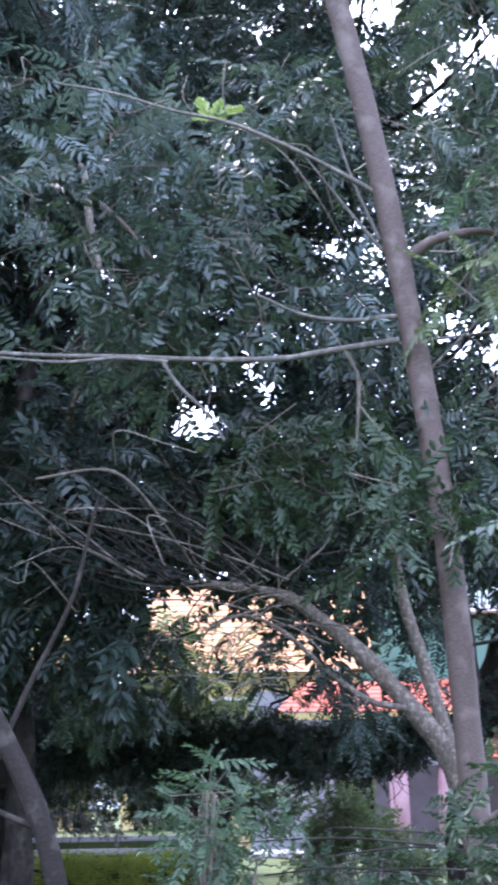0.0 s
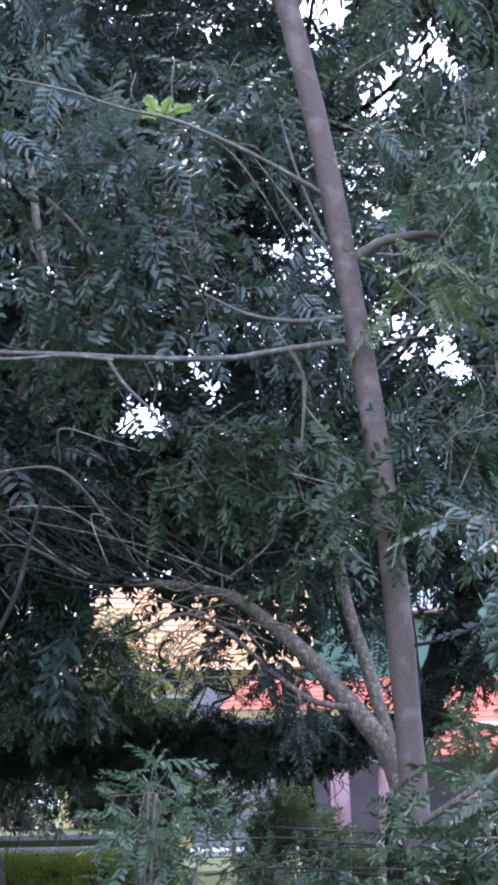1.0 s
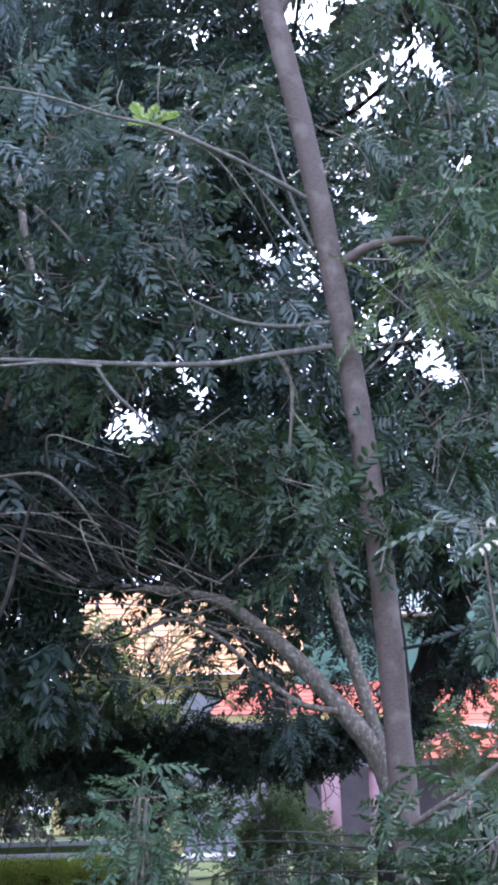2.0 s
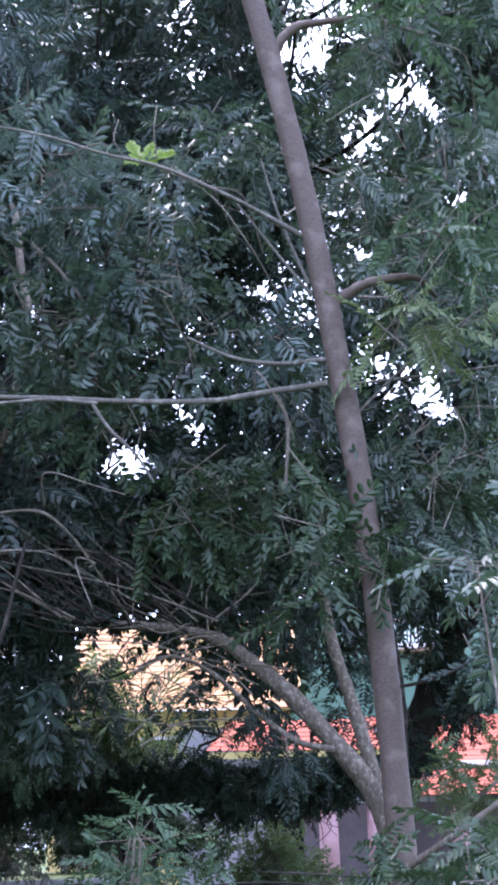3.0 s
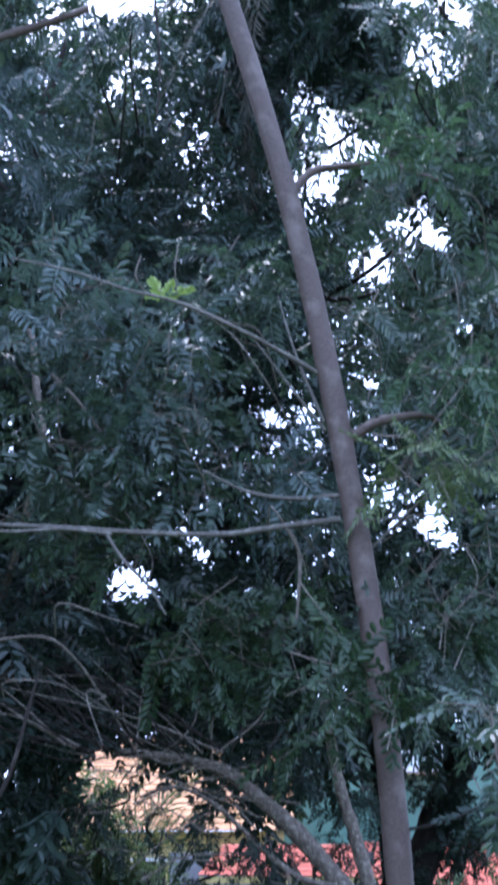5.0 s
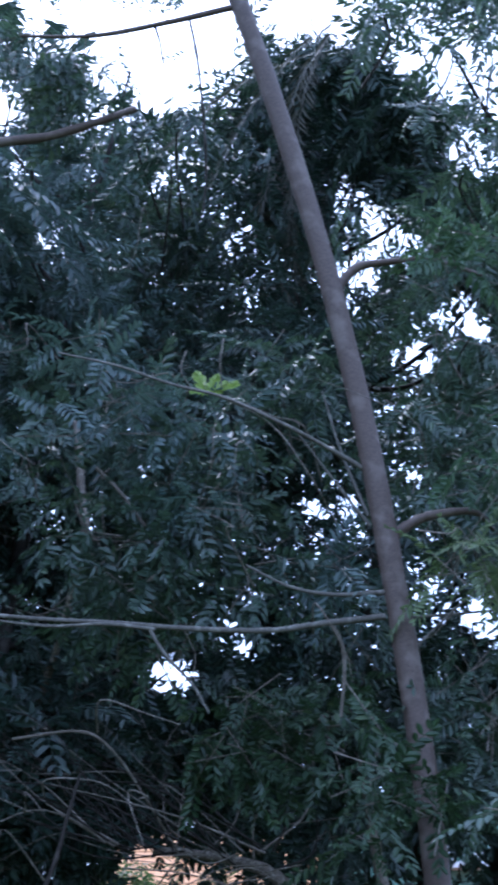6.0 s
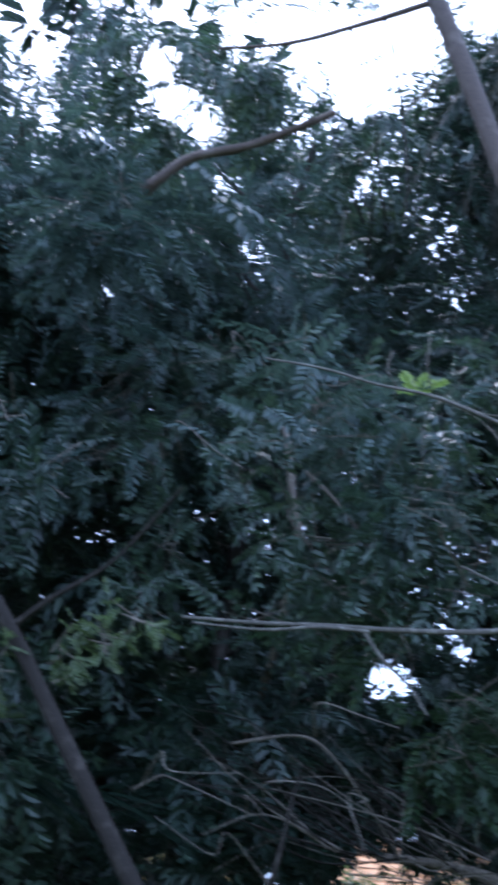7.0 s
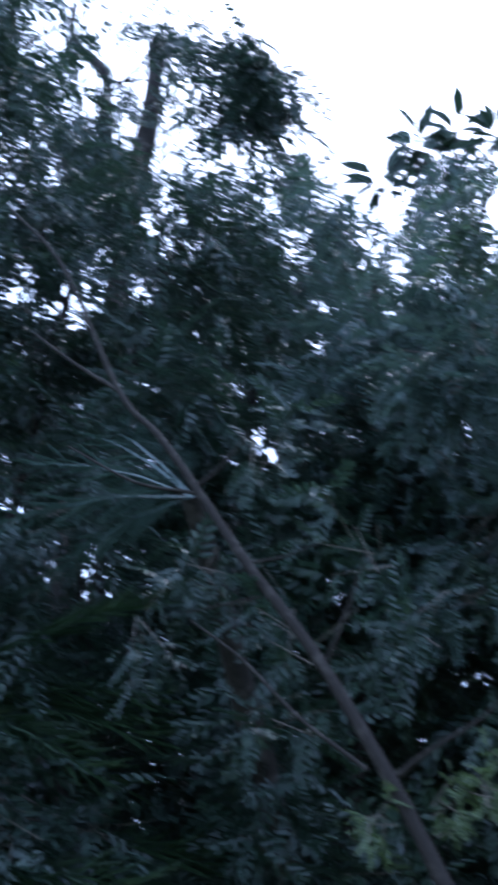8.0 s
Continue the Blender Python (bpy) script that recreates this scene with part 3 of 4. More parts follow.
# ---- leaning tree with the smooth trunk ----
tree = empty("leaning_tree", (1.3, 6.5, 0), "slender leaning tree with smooth grey-brown bark", "tree")
limb("trunk", [(1.27, 6.5, -0.1), (1.26, 6.5, 1.02), (1.235, 6.5, 1.9), (1.17, 6.5, 3.1), (1.03, 6.5, 4.38), (0.81, 6.5, 5.86), (0.47, 6.5, 7.45), (-0.03, 6.5, 9.27), (-0.5, 6.5, 10.6)], 0.086, 0.072, BARK_SMOOTH, tree, "", 14, 0.02, 10)
BRANCHES = [
    ([(0.85, 6.5, 5.28), (0.525, 6.35, 5.41), (0.268, 6.2, 5.48), (-0.08, 6.2, 5.65), (-0.445, 6.2, 5.75), (-0.8, 6.2, 5.88), (-1.2, 6.25, 6.0)], 0.016, 0.007),
    ([(0.87, 6.5, 4.88), (0.65, 6.45, 5.16), (0.37, 6.4, 5.54)], 0.013, 0.005),
    ([(0.86, 6.5, 4.95), (0.7, 6.55, 5.42), (0.58, 6.6, 5.91)], 0.014, 0.006),
    ([(1.03, 6.5, 4.82), (1.19, 6.5, 4.93), (1.38, 6.5, 4.98), (1.58, 6.55, 5.0), (1.75, 6.9, 5.02)], 0.038, 0.016),
    ([(0.95, 6.5, 4.27), (0.56, 6.5, 4.22), (0.2, 6.5, 4.17), (-0.33, 6.5, 4.18), (-0.75, 6.5, 4.21), (-1.21, 6.5, 4.23), (-1.7, 6.5, 4.27)], 0.022, 0.012),
    ([(-0.55, 6.5, 4.2), (-0.43, 6.5, 4.01), (-0.26, 6.5, 3.83), (-0.15, 6.5, 3.65)], 0.014, 0.007),
    ([(-0.5, 6.5, 4.17), (-0.81, 6.46, 4.19), (-1.16, 6.45, 4.17), (-1.6, 6.4, 4.2)], 0.014, 0.008),
    ([(0.97, 6.5, 4.43), (0.63, 6.5, 4.41), (0.35, 6.5, 4.46), (0.07, 6.5, 4.6)], 0.018, 0.008),
    ([(1.06, 6.5, 4.26), (1.48, 6.5, 4.3), (1.91, 6.5, 4.35), (2.3, 6.5, 4.4)], 0.011, 0.005),
    ([(1.08, 6.5, 4.02), (1.49, 6.4, 4.39), (1.94, 6.3, 4.69)], 0.01, 0.005),
    ([(-0.08, 6.5, 9.24), (-0.63, 6.5, 9.07), (-1.16, 6.5, 8.94), (-1.73, 6.5, 8.93)], 0.028, 0.012),
    ([(0.68, 6.5, 6.66), (0.82, 6.5, 6.84), (1.0, 6.5, 6.89), (1.35, 6.5, 6.92), (1.8, 6.9, 7.05)], 0.04, 0.014),
]
for knots, r0, r1 in BRANCHES:
    limb("branch", knots, r0, r1, BRANCH if r0 < 0.024 else BARK_SMOOTH, tree, "", 8, 0.05)
rng = np.random.default_rng(11)
foliage(tree, rng, [(1.75, 7.1, 5.5), (2.0, 7.2, 5.2), (1.9, 7.0, 4.6), (2.2, 7.0, 6.0), (-0.6, 7.3, 5.3), (-0.9, 7.4, 4.9), (-0.2, 7.3, 5.1), (-0.5, 7.3, 4.6), (0.4, 7.3, 5.9),
                    (-1.2, 7.3, 5.5), (-1.0, 7.4, 6.1), (-1.3, 7.4, 4.6)], 0.42, 4, 6, 0.95, LEAF_NEAR, LEAF)
# darker green low in this crown paints its shade
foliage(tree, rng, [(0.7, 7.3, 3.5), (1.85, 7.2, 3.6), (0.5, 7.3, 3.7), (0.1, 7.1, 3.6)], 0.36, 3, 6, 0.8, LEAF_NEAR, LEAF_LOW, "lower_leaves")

# ---- tree with lichen-grey limbs ----
forked = empty("forked_tree", (1.7, 9.5, 0), "forked tree with rough lichen-grey limbs", "tree")
limb("trunk", [(1.75, 9.5, -0.1), (1.67, 9.5, 1.11), (1.46, 9.5, 1.81), (1.25, 9.5, 2.12), (0.81, 9.5, 2.63), (0.49, 9.5, 2.91), (0.24, 9.5, 3.1), (-0.15, 9.5, 3.2), (-0.66, 9.5, 3.25)], 0.115, 0.03, BARK_LICHEN, forked, "", 12, 0.06)
limb("limb", [(1.5, 9.5, 1.8), (1.31, 9.5, 2.53), (1.17, 9.5, 3.03), (1.1, 9.5, 3.5), (1.06, 9.7, 3.9), (1.0, 10.4, 4.6)], 0.06, 0.03, BARK_LICHEN, forked)
limb("limb", [(1.15, 9.45, 2.19), (0.84, 9.4, 2.26), (0.53, 9.4, 2.49), (0.17, 9.4, 2.82), (-0.15, 9.4, 2.96), (-0.43, 9.4, 2.88)], 0.03, 0.013, BARK_LICHEN, forked)
foliage(forked, rng, [(0.8, 9.6, 3.9), (0.2, 9.7, 4.2), (-0.6, 9.6, 4.0), (-1.3, 9.7, 4.2), (-0.2, 9.9, 3.8), (1.5, 9.8, 4.2), (1.0, 9.9, 4.8), (-1.5, 9.8, 3.5)], 0.7, 11, 7, 1.0, LEAF_NEAR, LEAF_SHADED)

# ---- leaning young tree ----
young = empty("young_tree", (-0.8, 5.5, 0), "thin leaning tree with grey bark and bare side branches", "tree")
limb("trunk", [(-0.8, 5.5, -0.1), (-0.97, 5.5, 1.12), (-1.28, 5.5, 1.89), (-2.12, 5.5, 3.31), (-2.48, 5.5, 3.9), (-3.02, 5.5, 4.68), (-3.58, 5.5, 5.35), (-4.07, 5.5, 5.99), (-4.44, 5.5, 6.45), (-4.86, 5.5, 6.9), (-5.66, 5.5, 8.25), (-6.36, 5.5, 9.01)], 0.06, 0.011, BARK_GREY, young, "", 12, 0.03)
for knots, r0, r1 in [
    ([(-2.48, 5.5, 3.88), (-2.25, 5.5, 4.06), (-1.9, 5.5, 4.29), (-1.5, 5.4, 4.7)], 0.02, 0.008),
    ([(-4.07, 5.5, 5.97), (-3.9, 5.5, 6.1), (-3.7, 5.5, 6.36)], 0.016, 0.007),
    ([(-4.02, 5.5, 5.92), (-4.56, 5.5, 6.07), (-5.21, 5.5, 6.45)], 0.017, 0.007),
    ([(-3.58, 5.5, 5.35), (-3.3, 5.5, 5.38), (-3.02, 5.5, 5.48)], 0.01, 0.005),
    ([(-2.62, 5.5, 3.95), (-3.09, 5.5, 4.28), (-3.52, 5.5, 4.67), (-3.93, 5.5, 4.96)], 0.016, 0.007),
    ([(-3.45, 5.5, 5.1), (-3.98, 5.5, 5.02)], 0.01, 0.005),
    ([(-4.84, 5.5, 6.88), (-5.3, 5.5, 7.2), (-5.78, 5.5, 7.58)], 0.018, 0.01),
    ([(-2.95, 5.5, 4.6), (-2.8, 5.45, 5.0), (-2.7, 5.4, 5.3)], 0.012, 0.006),
]:
    limb("branch", knots, r0, r1, BARK_GREY, young, "", 7, 0.05)

# ---- trees of the grove: bearing and reach of the crown, lowest and highest foliage, bearing of the foot ----
GROVE = [(-47, 12.5, -2, 47, -47), (-40, 14.0, 0, 44, -40), (-34, 12.0, -2, 42, -35), (-28, 14.5, 0, 40, -27), (-22, 12.5, -2, 41, -23), (-16, 14.5, 0, 43, -17),
         (-10, 12.5, 6, 43, -11), (-4, 14.5, 9.5, 41, -11.5), (2, 13.0, 9.5, 43, 7.3), (8, 15.0, 11, 41, 7.6), (13, 13.0, 11.5, 44, 16), (18, 14.5, 0, 44, 18)]
wood_at = {}
for k, (az, reach, lo, hi, root) in enumerate(GROVE):
    rng = np.random.default_rng(100 + k)
    foot = heading(root, 0, reach)
    foot.z = 0
    wood = empty("grove_tree", foot, "dark dense tree of the grove with feathery leaves", "tree", "trees of the grove")
    wood_at[az] = wood
    top = heading((3.4 if az == 8 else az) + rng.uniform(-1.5, 1.5), min(hi, 44) - 7, reach)
    mid = foot.lerp(top, 0.4) + Vector((rng.uniform(-0.3, 0.3), rng.uniform(-0.3, 0.3), 0))
    if abs(root - az) > 2:
        mid = heading(root, 10, reach)
    limb("trunk", [foot - Vector((0, 0, 0.1)), foot.lerp(mid, 0.5) + Vector((0.08, 0, 0)), mid, top], 0.15, 0.05, BARK_DARK, wood, "", 10, 0.05, 10)
    centres = []
    n = 36
    for c in range(n):
        el = lo + (hi - lo) * (c + rng.random()) / n
        q = heading(az + rng.uniform(-4, 4), el, reach + rng.uniform(-1.6, 1.6))
        centres.append(q)
        if c % 3 == 0:
            s = mid.lerp(top, min(0.95, max(0.05, (q.z - mid.z) / max(top.z - mid.z, 1) - 0.12)))
            limb("limb", [s, (s + q) / 2 + Vector((0, 0, -0.2)), q], 0.045, 0.012, BARK_DARK, wood, "", 6, 0.05)
    # paler or bluer leaves high, mostly darker ones low: painted skylight and shade
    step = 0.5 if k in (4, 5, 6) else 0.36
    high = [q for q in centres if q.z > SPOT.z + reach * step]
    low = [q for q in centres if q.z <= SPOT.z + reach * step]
    kind = LEAF_FEATHER if k in (2, 4, 6, 8) else LEAF_WOOD
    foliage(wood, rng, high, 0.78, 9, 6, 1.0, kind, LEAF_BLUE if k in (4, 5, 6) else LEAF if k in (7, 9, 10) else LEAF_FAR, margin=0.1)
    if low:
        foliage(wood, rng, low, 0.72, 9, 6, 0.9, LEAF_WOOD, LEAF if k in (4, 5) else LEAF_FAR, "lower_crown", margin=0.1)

# leaves placed on camera bearings to close gaps in the view
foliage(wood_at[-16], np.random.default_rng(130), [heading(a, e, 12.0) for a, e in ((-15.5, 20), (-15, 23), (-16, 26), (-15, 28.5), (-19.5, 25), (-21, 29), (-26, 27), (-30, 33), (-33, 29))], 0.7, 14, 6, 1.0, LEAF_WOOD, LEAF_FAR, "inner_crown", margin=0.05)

# dark trunk with tufts, holding up the crown over the green house
tufted = empty("tufted_tree", (1.95, 13, 0), "dark leaning trunk tufted with ferns", "tree")
limb("trunk", [(1.9, 13, -0.1), (1.98, 13, 1.5), (2.27, 13, 2.36), (2.59, 13, 3.13), (2.94, 13, 3.86), (3.3, 13, 4.5), (3.9, 13, 5.6)], 0.15, 0.2, BARK_DARK, tufted, "", 12, 0.08)
rng = np.random.default_rng(31)
foliage(tufted, rng, [(2.15, 12.8, 2.5), (2.32, 12.8, 2.35), (2.75, 12.8, 2.75), (2.9, 12.8, 2.95), (2.5, 12.8, 3.3), (3.2, 12.7, 4.3)], 0.22, 20, 6, 0.55, LEAF_NEAR, LEAF_FAR, "fern_growth", twig=0.004)

# long low limb hung with creepers, reaching from the grove towards the forked tree
creeper = wood_at[-10]
limb("low_limb", [(-2.9, 11.6, 1.75), (-1.8, 11.9, 1.95), (-0.5, 12, 2.02), (0.7, 12, 2.08), (1.6, 12, 2.1)], 0.16, 0.09, BARK_DARK, creeper, "dark limb hung with creepers", 10, 0.1)
spots = [(-2.9 + 4.4 * (k + rng.random()) / 26, 11.9 + rng.uniform(-0.15, 0.15), 1.96 + 0.045 * (k / 13 - 0.6) + rng.uniform(-0.09, 0.1)) for k in range(26)]
foliage(creeper, rng, spots, 0.24, 34, 6, 0.42, LEAF_NEAR, LEAF_SHADED, "creeper", hang=0.3, twig=0.003)
for k in range(34):
    x, z = -2.6 + 4.0 * rng.random(), 1.75
    drop = rng.uniform(0.25, 0.8) if x < -0.6 else rng.uniform(0.1, 0.35)
    limb("hanging_root", [(x, 11.85, z), (x + rng.uniform(-0.08, 0.08), 11.8, z - drop * 0.5), (x + rng.uniform(-0.12, 0.12), 11.8, z - drop)], 0.006, 0.003, BARK_DARK, creeper, "", 4, 0.1, 3)
# dark green sprays, the shade under the grove put into their colour
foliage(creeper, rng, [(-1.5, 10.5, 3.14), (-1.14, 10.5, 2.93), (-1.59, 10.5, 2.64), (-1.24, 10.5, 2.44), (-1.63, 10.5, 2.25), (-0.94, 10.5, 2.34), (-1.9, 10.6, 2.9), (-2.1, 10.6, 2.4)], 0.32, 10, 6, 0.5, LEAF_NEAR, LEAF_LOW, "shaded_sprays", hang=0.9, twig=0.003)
foliage(creeper, rng, [(-2.2 + 0.22 * k + rng.uniform(-0.1, 0.1), 11.8, 1.5 - rng.uniform(0, 0.2)) for k in range(5)], 0.15, 4, 4, 0.4, LEAF_NEAR, LEAF_DRY, "dead_creeper", hang=0.9, twig=0.003)

# bare brown bough high in the grove, with dark crown masses about it
bough = wood_at[-16]
limb("bough", [(-2.32, 6.85, 7.86), (-2.2, 6.8, 7.93), (-1.95, 6.8, 8.12), (-1.51, 6.8, 8.2), (-1.12, 6.8, 8.35), (-0.83, 6.8, 8.48)], 0.05, 0.026, BARK_SMOOTH, bough, "bare brown bough", 10, 0.05)
foliage(bough, np.random.default_rng(77), [(-2.5, 6.8, 7.86), (-2.75, 6.9, 7.7), (-2.35, 6.9, 7.6), (-2.95, 7.0, 7.9), (-2.6, 6.9, 7.45)], 0.2, 5, 5, 0.8, LEAF_FEATHER, LEAF_BLUE, "feathery_sprays", hang=0.5, margin=-3)
rng = np.random.default_rng(33)
foliage(wood_at[2], rng, [(1.26, 12, 12.6), (0.75, 12, 12.9), (1.9, 12, 12.6), (1.6, 12, 13.2), (1.3, 12.2, 12.0), (2.1, 12, 12.0)], 0.55, 14, 7, 0.9, LEAF_FEATHER, LEAF_FAR, "high_crown", hang=0.8, margin=0.1)
foliage(wood_at[2], rng, [(0.55, 11.6, 12.1), (0.6, 11.6, 11.5), (0.62, 11.6, 11.1)], 0.3, 14, 5, 0.8, LEAF_FEATHER, LEAF_DRY, "dead_fronds", hang=1.6, margin=0.0)
foliage(wood_at[-16], rng, [(-2.98, 9.2, 9.51), (-2.38, 9.2, 9.01), (-3.61, 9.3, 10.0), (-2.09, 9.2, 8.67), (-3.86, 9.3, 9.5), (-2.9, 9.4, 8.9), (-4.4, 9.6, 9.4)], 0.55, 11, 6, 0.9, LEAF_FEATHER, LEAF_BLUE, "blue_green_sprays", hang=0.5)
foliage(wood_at[-22], rng, [(-5.0, 13, 15.9), (-5.5, 13, 16.2), (-4.4, 13, 15.9), (-4.8, 13, 15.2), (-7.5, 13, 15.6), (-6.6, 13, 15.1)], 0.6, 5, 6, 1.0, LEAF_WOOD, LEAF_FAR, "high_crown", margin=-0.3)

bm = bmesh.new()
rim = [bm.verts.new((0.36 * math.sin(a) * (1 - 0.25 * math.cos(a)), 0.09 * abs(math.sin(a)), 0.5 * math.cos(a))) for a in np.linspace(0, 2 * np.pi, 24, endpoint=False)]
rib = [bm.verts.new((0, -0.02, 0.5 - k / 6)) for k in range(1, 6)]
for k in range(12):
    pair = (rim[k], rim[k + 1]), (rim[-k], rim[-k - 1])
    for a, b in pair:
        bm.faces.new((a, b, rib[min(4, max(0, k * 5 // 12))]))
great_leaf = part("great_leaf", bm, LEAF_LOW, None, "broad flat green leaf")
great_leaf.matrix_world = pose(-7.0, 12.0, 14.85, 10, 20, -25)
bpy.context.view_layer.update()
adopt(great_leaf, wood_at[-22])

# leaves set in front of a thick trunk to hide it from the camera
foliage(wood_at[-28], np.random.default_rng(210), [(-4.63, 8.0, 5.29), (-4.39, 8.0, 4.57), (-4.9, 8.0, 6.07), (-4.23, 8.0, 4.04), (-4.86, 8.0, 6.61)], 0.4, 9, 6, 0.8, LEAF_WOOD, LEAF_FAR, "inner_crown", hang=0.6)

# ---- tall tree with hanging dead fronds, and palms below it ----
tall = empty("tall_tree", (-10.4, 12.5, 0), "tall tree with a broken top and hanging dead fronds", "tree")
limb("trunk", [(-9.6, 12.5, -0.1), (-9.9, 12.5, 7), (-10.2, 12.6, 14), (-10.4, 12.8, 17.8), (-10.7, 13, 20.0)], 0.24, 0.15, BARK_DARK, tall, "", 12, 0.06)
rng = np.random.default_rng(41)
foliage(tall, rng, [(-10.9, 12, 16.7), (-10.4, 12, 16.3), (-10.0, 12, 16.2), (-11.2, 12, 15.6)], 0.4, 14, 5, 1.3, LEAF_FEATHER, LEAF_DRY, "dead_fronds", hang=1.8, margin=-0.2)
foliage(tall, rng, [(-10.1, 13, 20.1), (-9.4, 13, 19.4), (-8.6, 13, 18.7), (-7.9, 13, 18.3), (-11.2, 13, 20.9), (-13.6, 13, 20.6), (-14.4, 13, 21.8), (-8.2, 13, 17.3), (-9.0, 13, 17.4), (-13.0, 13, 19.3)], 0.5, 5, 6, 1.0, LEAF_WOOD, LEAF_FAR, "high_crown", hang=0.9, margin=-0.5)
foliage(tall, rng, [(-8.5, 12.8, 18.7), (-8.0, 12.8, 18.4), (-9.0, 12.8, 19.0), (-8.3, 12.8, 17.4)], 0.2, 3, 4, 2.0, LEAF_FEATHER, LEAF_FAR, "drooping_leaves", hang=0.7, margin=-5)
rosettes(tall, [(-8.0, 12.2, 17.75), (-7.45, 12.2, 17.3), (-8.5, 12.2, 18.7), (-9.2, 12.3, 18.3), (-9.8, 12.3, 19.1), (-8.9, 12.3, 17.5), (-12.4, 12.3, 18.9), (-11.9, 12.3, 19.7), (-10.6, 12.3, 18.2)], 6, 1.1, LEAF_PLUME, LEAF_FAR, "leaf_whorl", 0.9, 209, edge=-0.6)
limb("stem", [(-11.3, 13, 16.8), (-11.54, 13, 18.37), (-11.77, 13, 19.57), (-12.71, 13, 20.76), (-12.9, 13, 21.8)], 0.15, 0.06, BARK_DARK, tall, "", 9, 0.08)
for knots in ([(-11.6, 13, 18.9), (-11.0, 13, 19.6), (-10.75, 13, 20.3)], [(-11.7, 13, 19.3), (-10.7, 13, 19.1)], [(-13.9, 13, 20.9), (-12.8, 13, 21.5)], [(-11.5, 13, 18.7), (-10.4, 13, 17.9)], [(-10.6, 13, 19.6), (-9.6, 13, 19.4), (-8.4, 13, 18.7), (-7.7, 13, 18.2)]):
    limb("branch", knots, 0.04, 0.015, BARK_DARK, tall, "", 6, 0.08)


def palm(at, fronds, span, seed, size=1.0, back=0.0, skin=LEAF_LOW, blade=PALM_FROND):
    """A clump palm: a short stem and arching fronds, each a part."""
    rng = np.random.default_rng(seed)
    at = Vector(at)
    foot = Vector((at.x, at.y + back, 0))
    p = empty("palm", foot, "palm with long arching green fronds", "palm", "palms in the grove")
    limb("trunk", [foot - Vector((0, 0, 0.1)), (foot + at) / 2 + Vector((0.1, 0, 0)), at], 0.14, 0.09, BARK_DARK, p, "", 10, 0.1)
    for k in range(fronds):
        a = radians(span[0] + (span[1] - span[0]) * (k + rng.random()) / fronds)
        axis = np.array([(math.cos(a), rng.uniform(-0.5, 0.3), math.sin(a))])
        normal = np.array([(-0.3 * math.sin(a), -0.9, 0.6)])
        v, q = strewn(blade, np.array([tuple(at)]), axis, normal, np.array([size * rng.uniform(0.8, 1.1)]))
        adopt(mesh_object("frond", v, q, skin), p)
    return p


palm((-7.3, 7.2, 5.0), 7, (-5, 50), 51, 0.9)
palm((-4.48, 6.2, 6.31), 6, (125, 205), 52, 0.7, 6.5, LEAF_BLUE, PALM_THIN)
palm((-7.2, 7.4, 3.6), 7, (-5, 40), 53)
palm((-1.3, 28, 3.9), 9, (-30, 200), 54, 0.9, 0.0, LEAF_YOUNG)
drooping = palm((-6.6, 9.6, 3.6), 5, (0, 80), 55)
v, q = strewn(PALM_FROND, np.array([(-5.6, 9.0, 3.75)]), np.array([(0.97, 0.0, 0.26)]), np.array([(-0.1, -0.75, 0.65)]), np.array([1.5]))
tagged(adopt(mesh_object("frond", v, q, LEAF_FAR), drooping), "large dark drooping frond")

# ---- far woods ----
rng = np.random.default_rng(7)
centres = [heading(rng.uniform(-60, 30), rng.uniform(10, 37), rng.uniform(20, 27)) for _ in range(105)]
centres += [heading(rng.uniform(-48, -14), rng.uniform(10, 34), rng.uniform(20, 27)) for _ in range(30)]
centres += [heading(rng.uniform(-50, -7.5), rng.uniform(-1, 10), rng.uniform(20, 26)) for _ in range(38)]
woods = empty("far_woods", (-6, 22, 0), "dark far woods behind the grove", "woods", kind="stuff")
# blackish leaf colour paints the depths between the nearer crowns dark
foliage(woods, rng, centres, 2.2, 16, 6, 1.9, LEAF_WOOD, LEAF_SHADED, "far_foliage", margin=0.1, twig=0)

# ---- sprays and twigs in front ----
rng = np.random.default_rng(61)
foliage(tree, rng, [(1.53, 6.2, 4.58), (1.77, 6.2, 4.54), (1.35, 6.2, 4.47)], 0.17, 4, 3, 0.7, LEAF_NEAR_LONG, LEAF_YOUNG, "young_leaves", hang=0.4, margin=-0.1)
for at, axis, size in (((-0.2, 6.36, 5.74), (-0.35, -0.1, 0.8), 0.95), ((-0.19, 6.34, 5.74), (0.65, -0.15, 0.6), 0.9), ((-0.2, 6.33, 5.75), (-0.9, -0.2, 0.15), 0.5), ((-0.19, 6.35, 5.75), (0.2, -0.2, 0.9), 0.7)):
    v, q = strewn(LEAF_LOBED, np.array([at]), np.array([axis]), np.array([(0.1, -0.9, 0.4)]), np.array([size]))
    adopt(mesh_object("young_leaf", v, q, LEAF_BRIGHT), tree)
foliage(tree, rng, [(-0.9, 6.6, 5.8), (-0.65, 6.6, 5.6), (-1.0, 6.5, 6.3), (-1.35, 6.5, 5.5), (-0.4, 6.6, 5.6), (-0.15, 6.5, 5.05)], 0.26, 2, 4, 0.8, LEAF_NEAR_LONG, LEAF_BLUE, "sprays", hang=0.4)
# low sprays about the trunk, shade painted in by the darker green
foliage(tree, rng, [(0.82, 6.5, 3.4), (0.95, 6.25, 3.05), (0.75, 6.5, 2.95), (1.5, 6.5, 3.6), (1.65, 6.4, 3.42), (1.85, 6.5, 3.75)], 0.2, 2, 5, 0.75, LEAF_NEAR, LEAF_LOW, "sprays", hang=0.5)
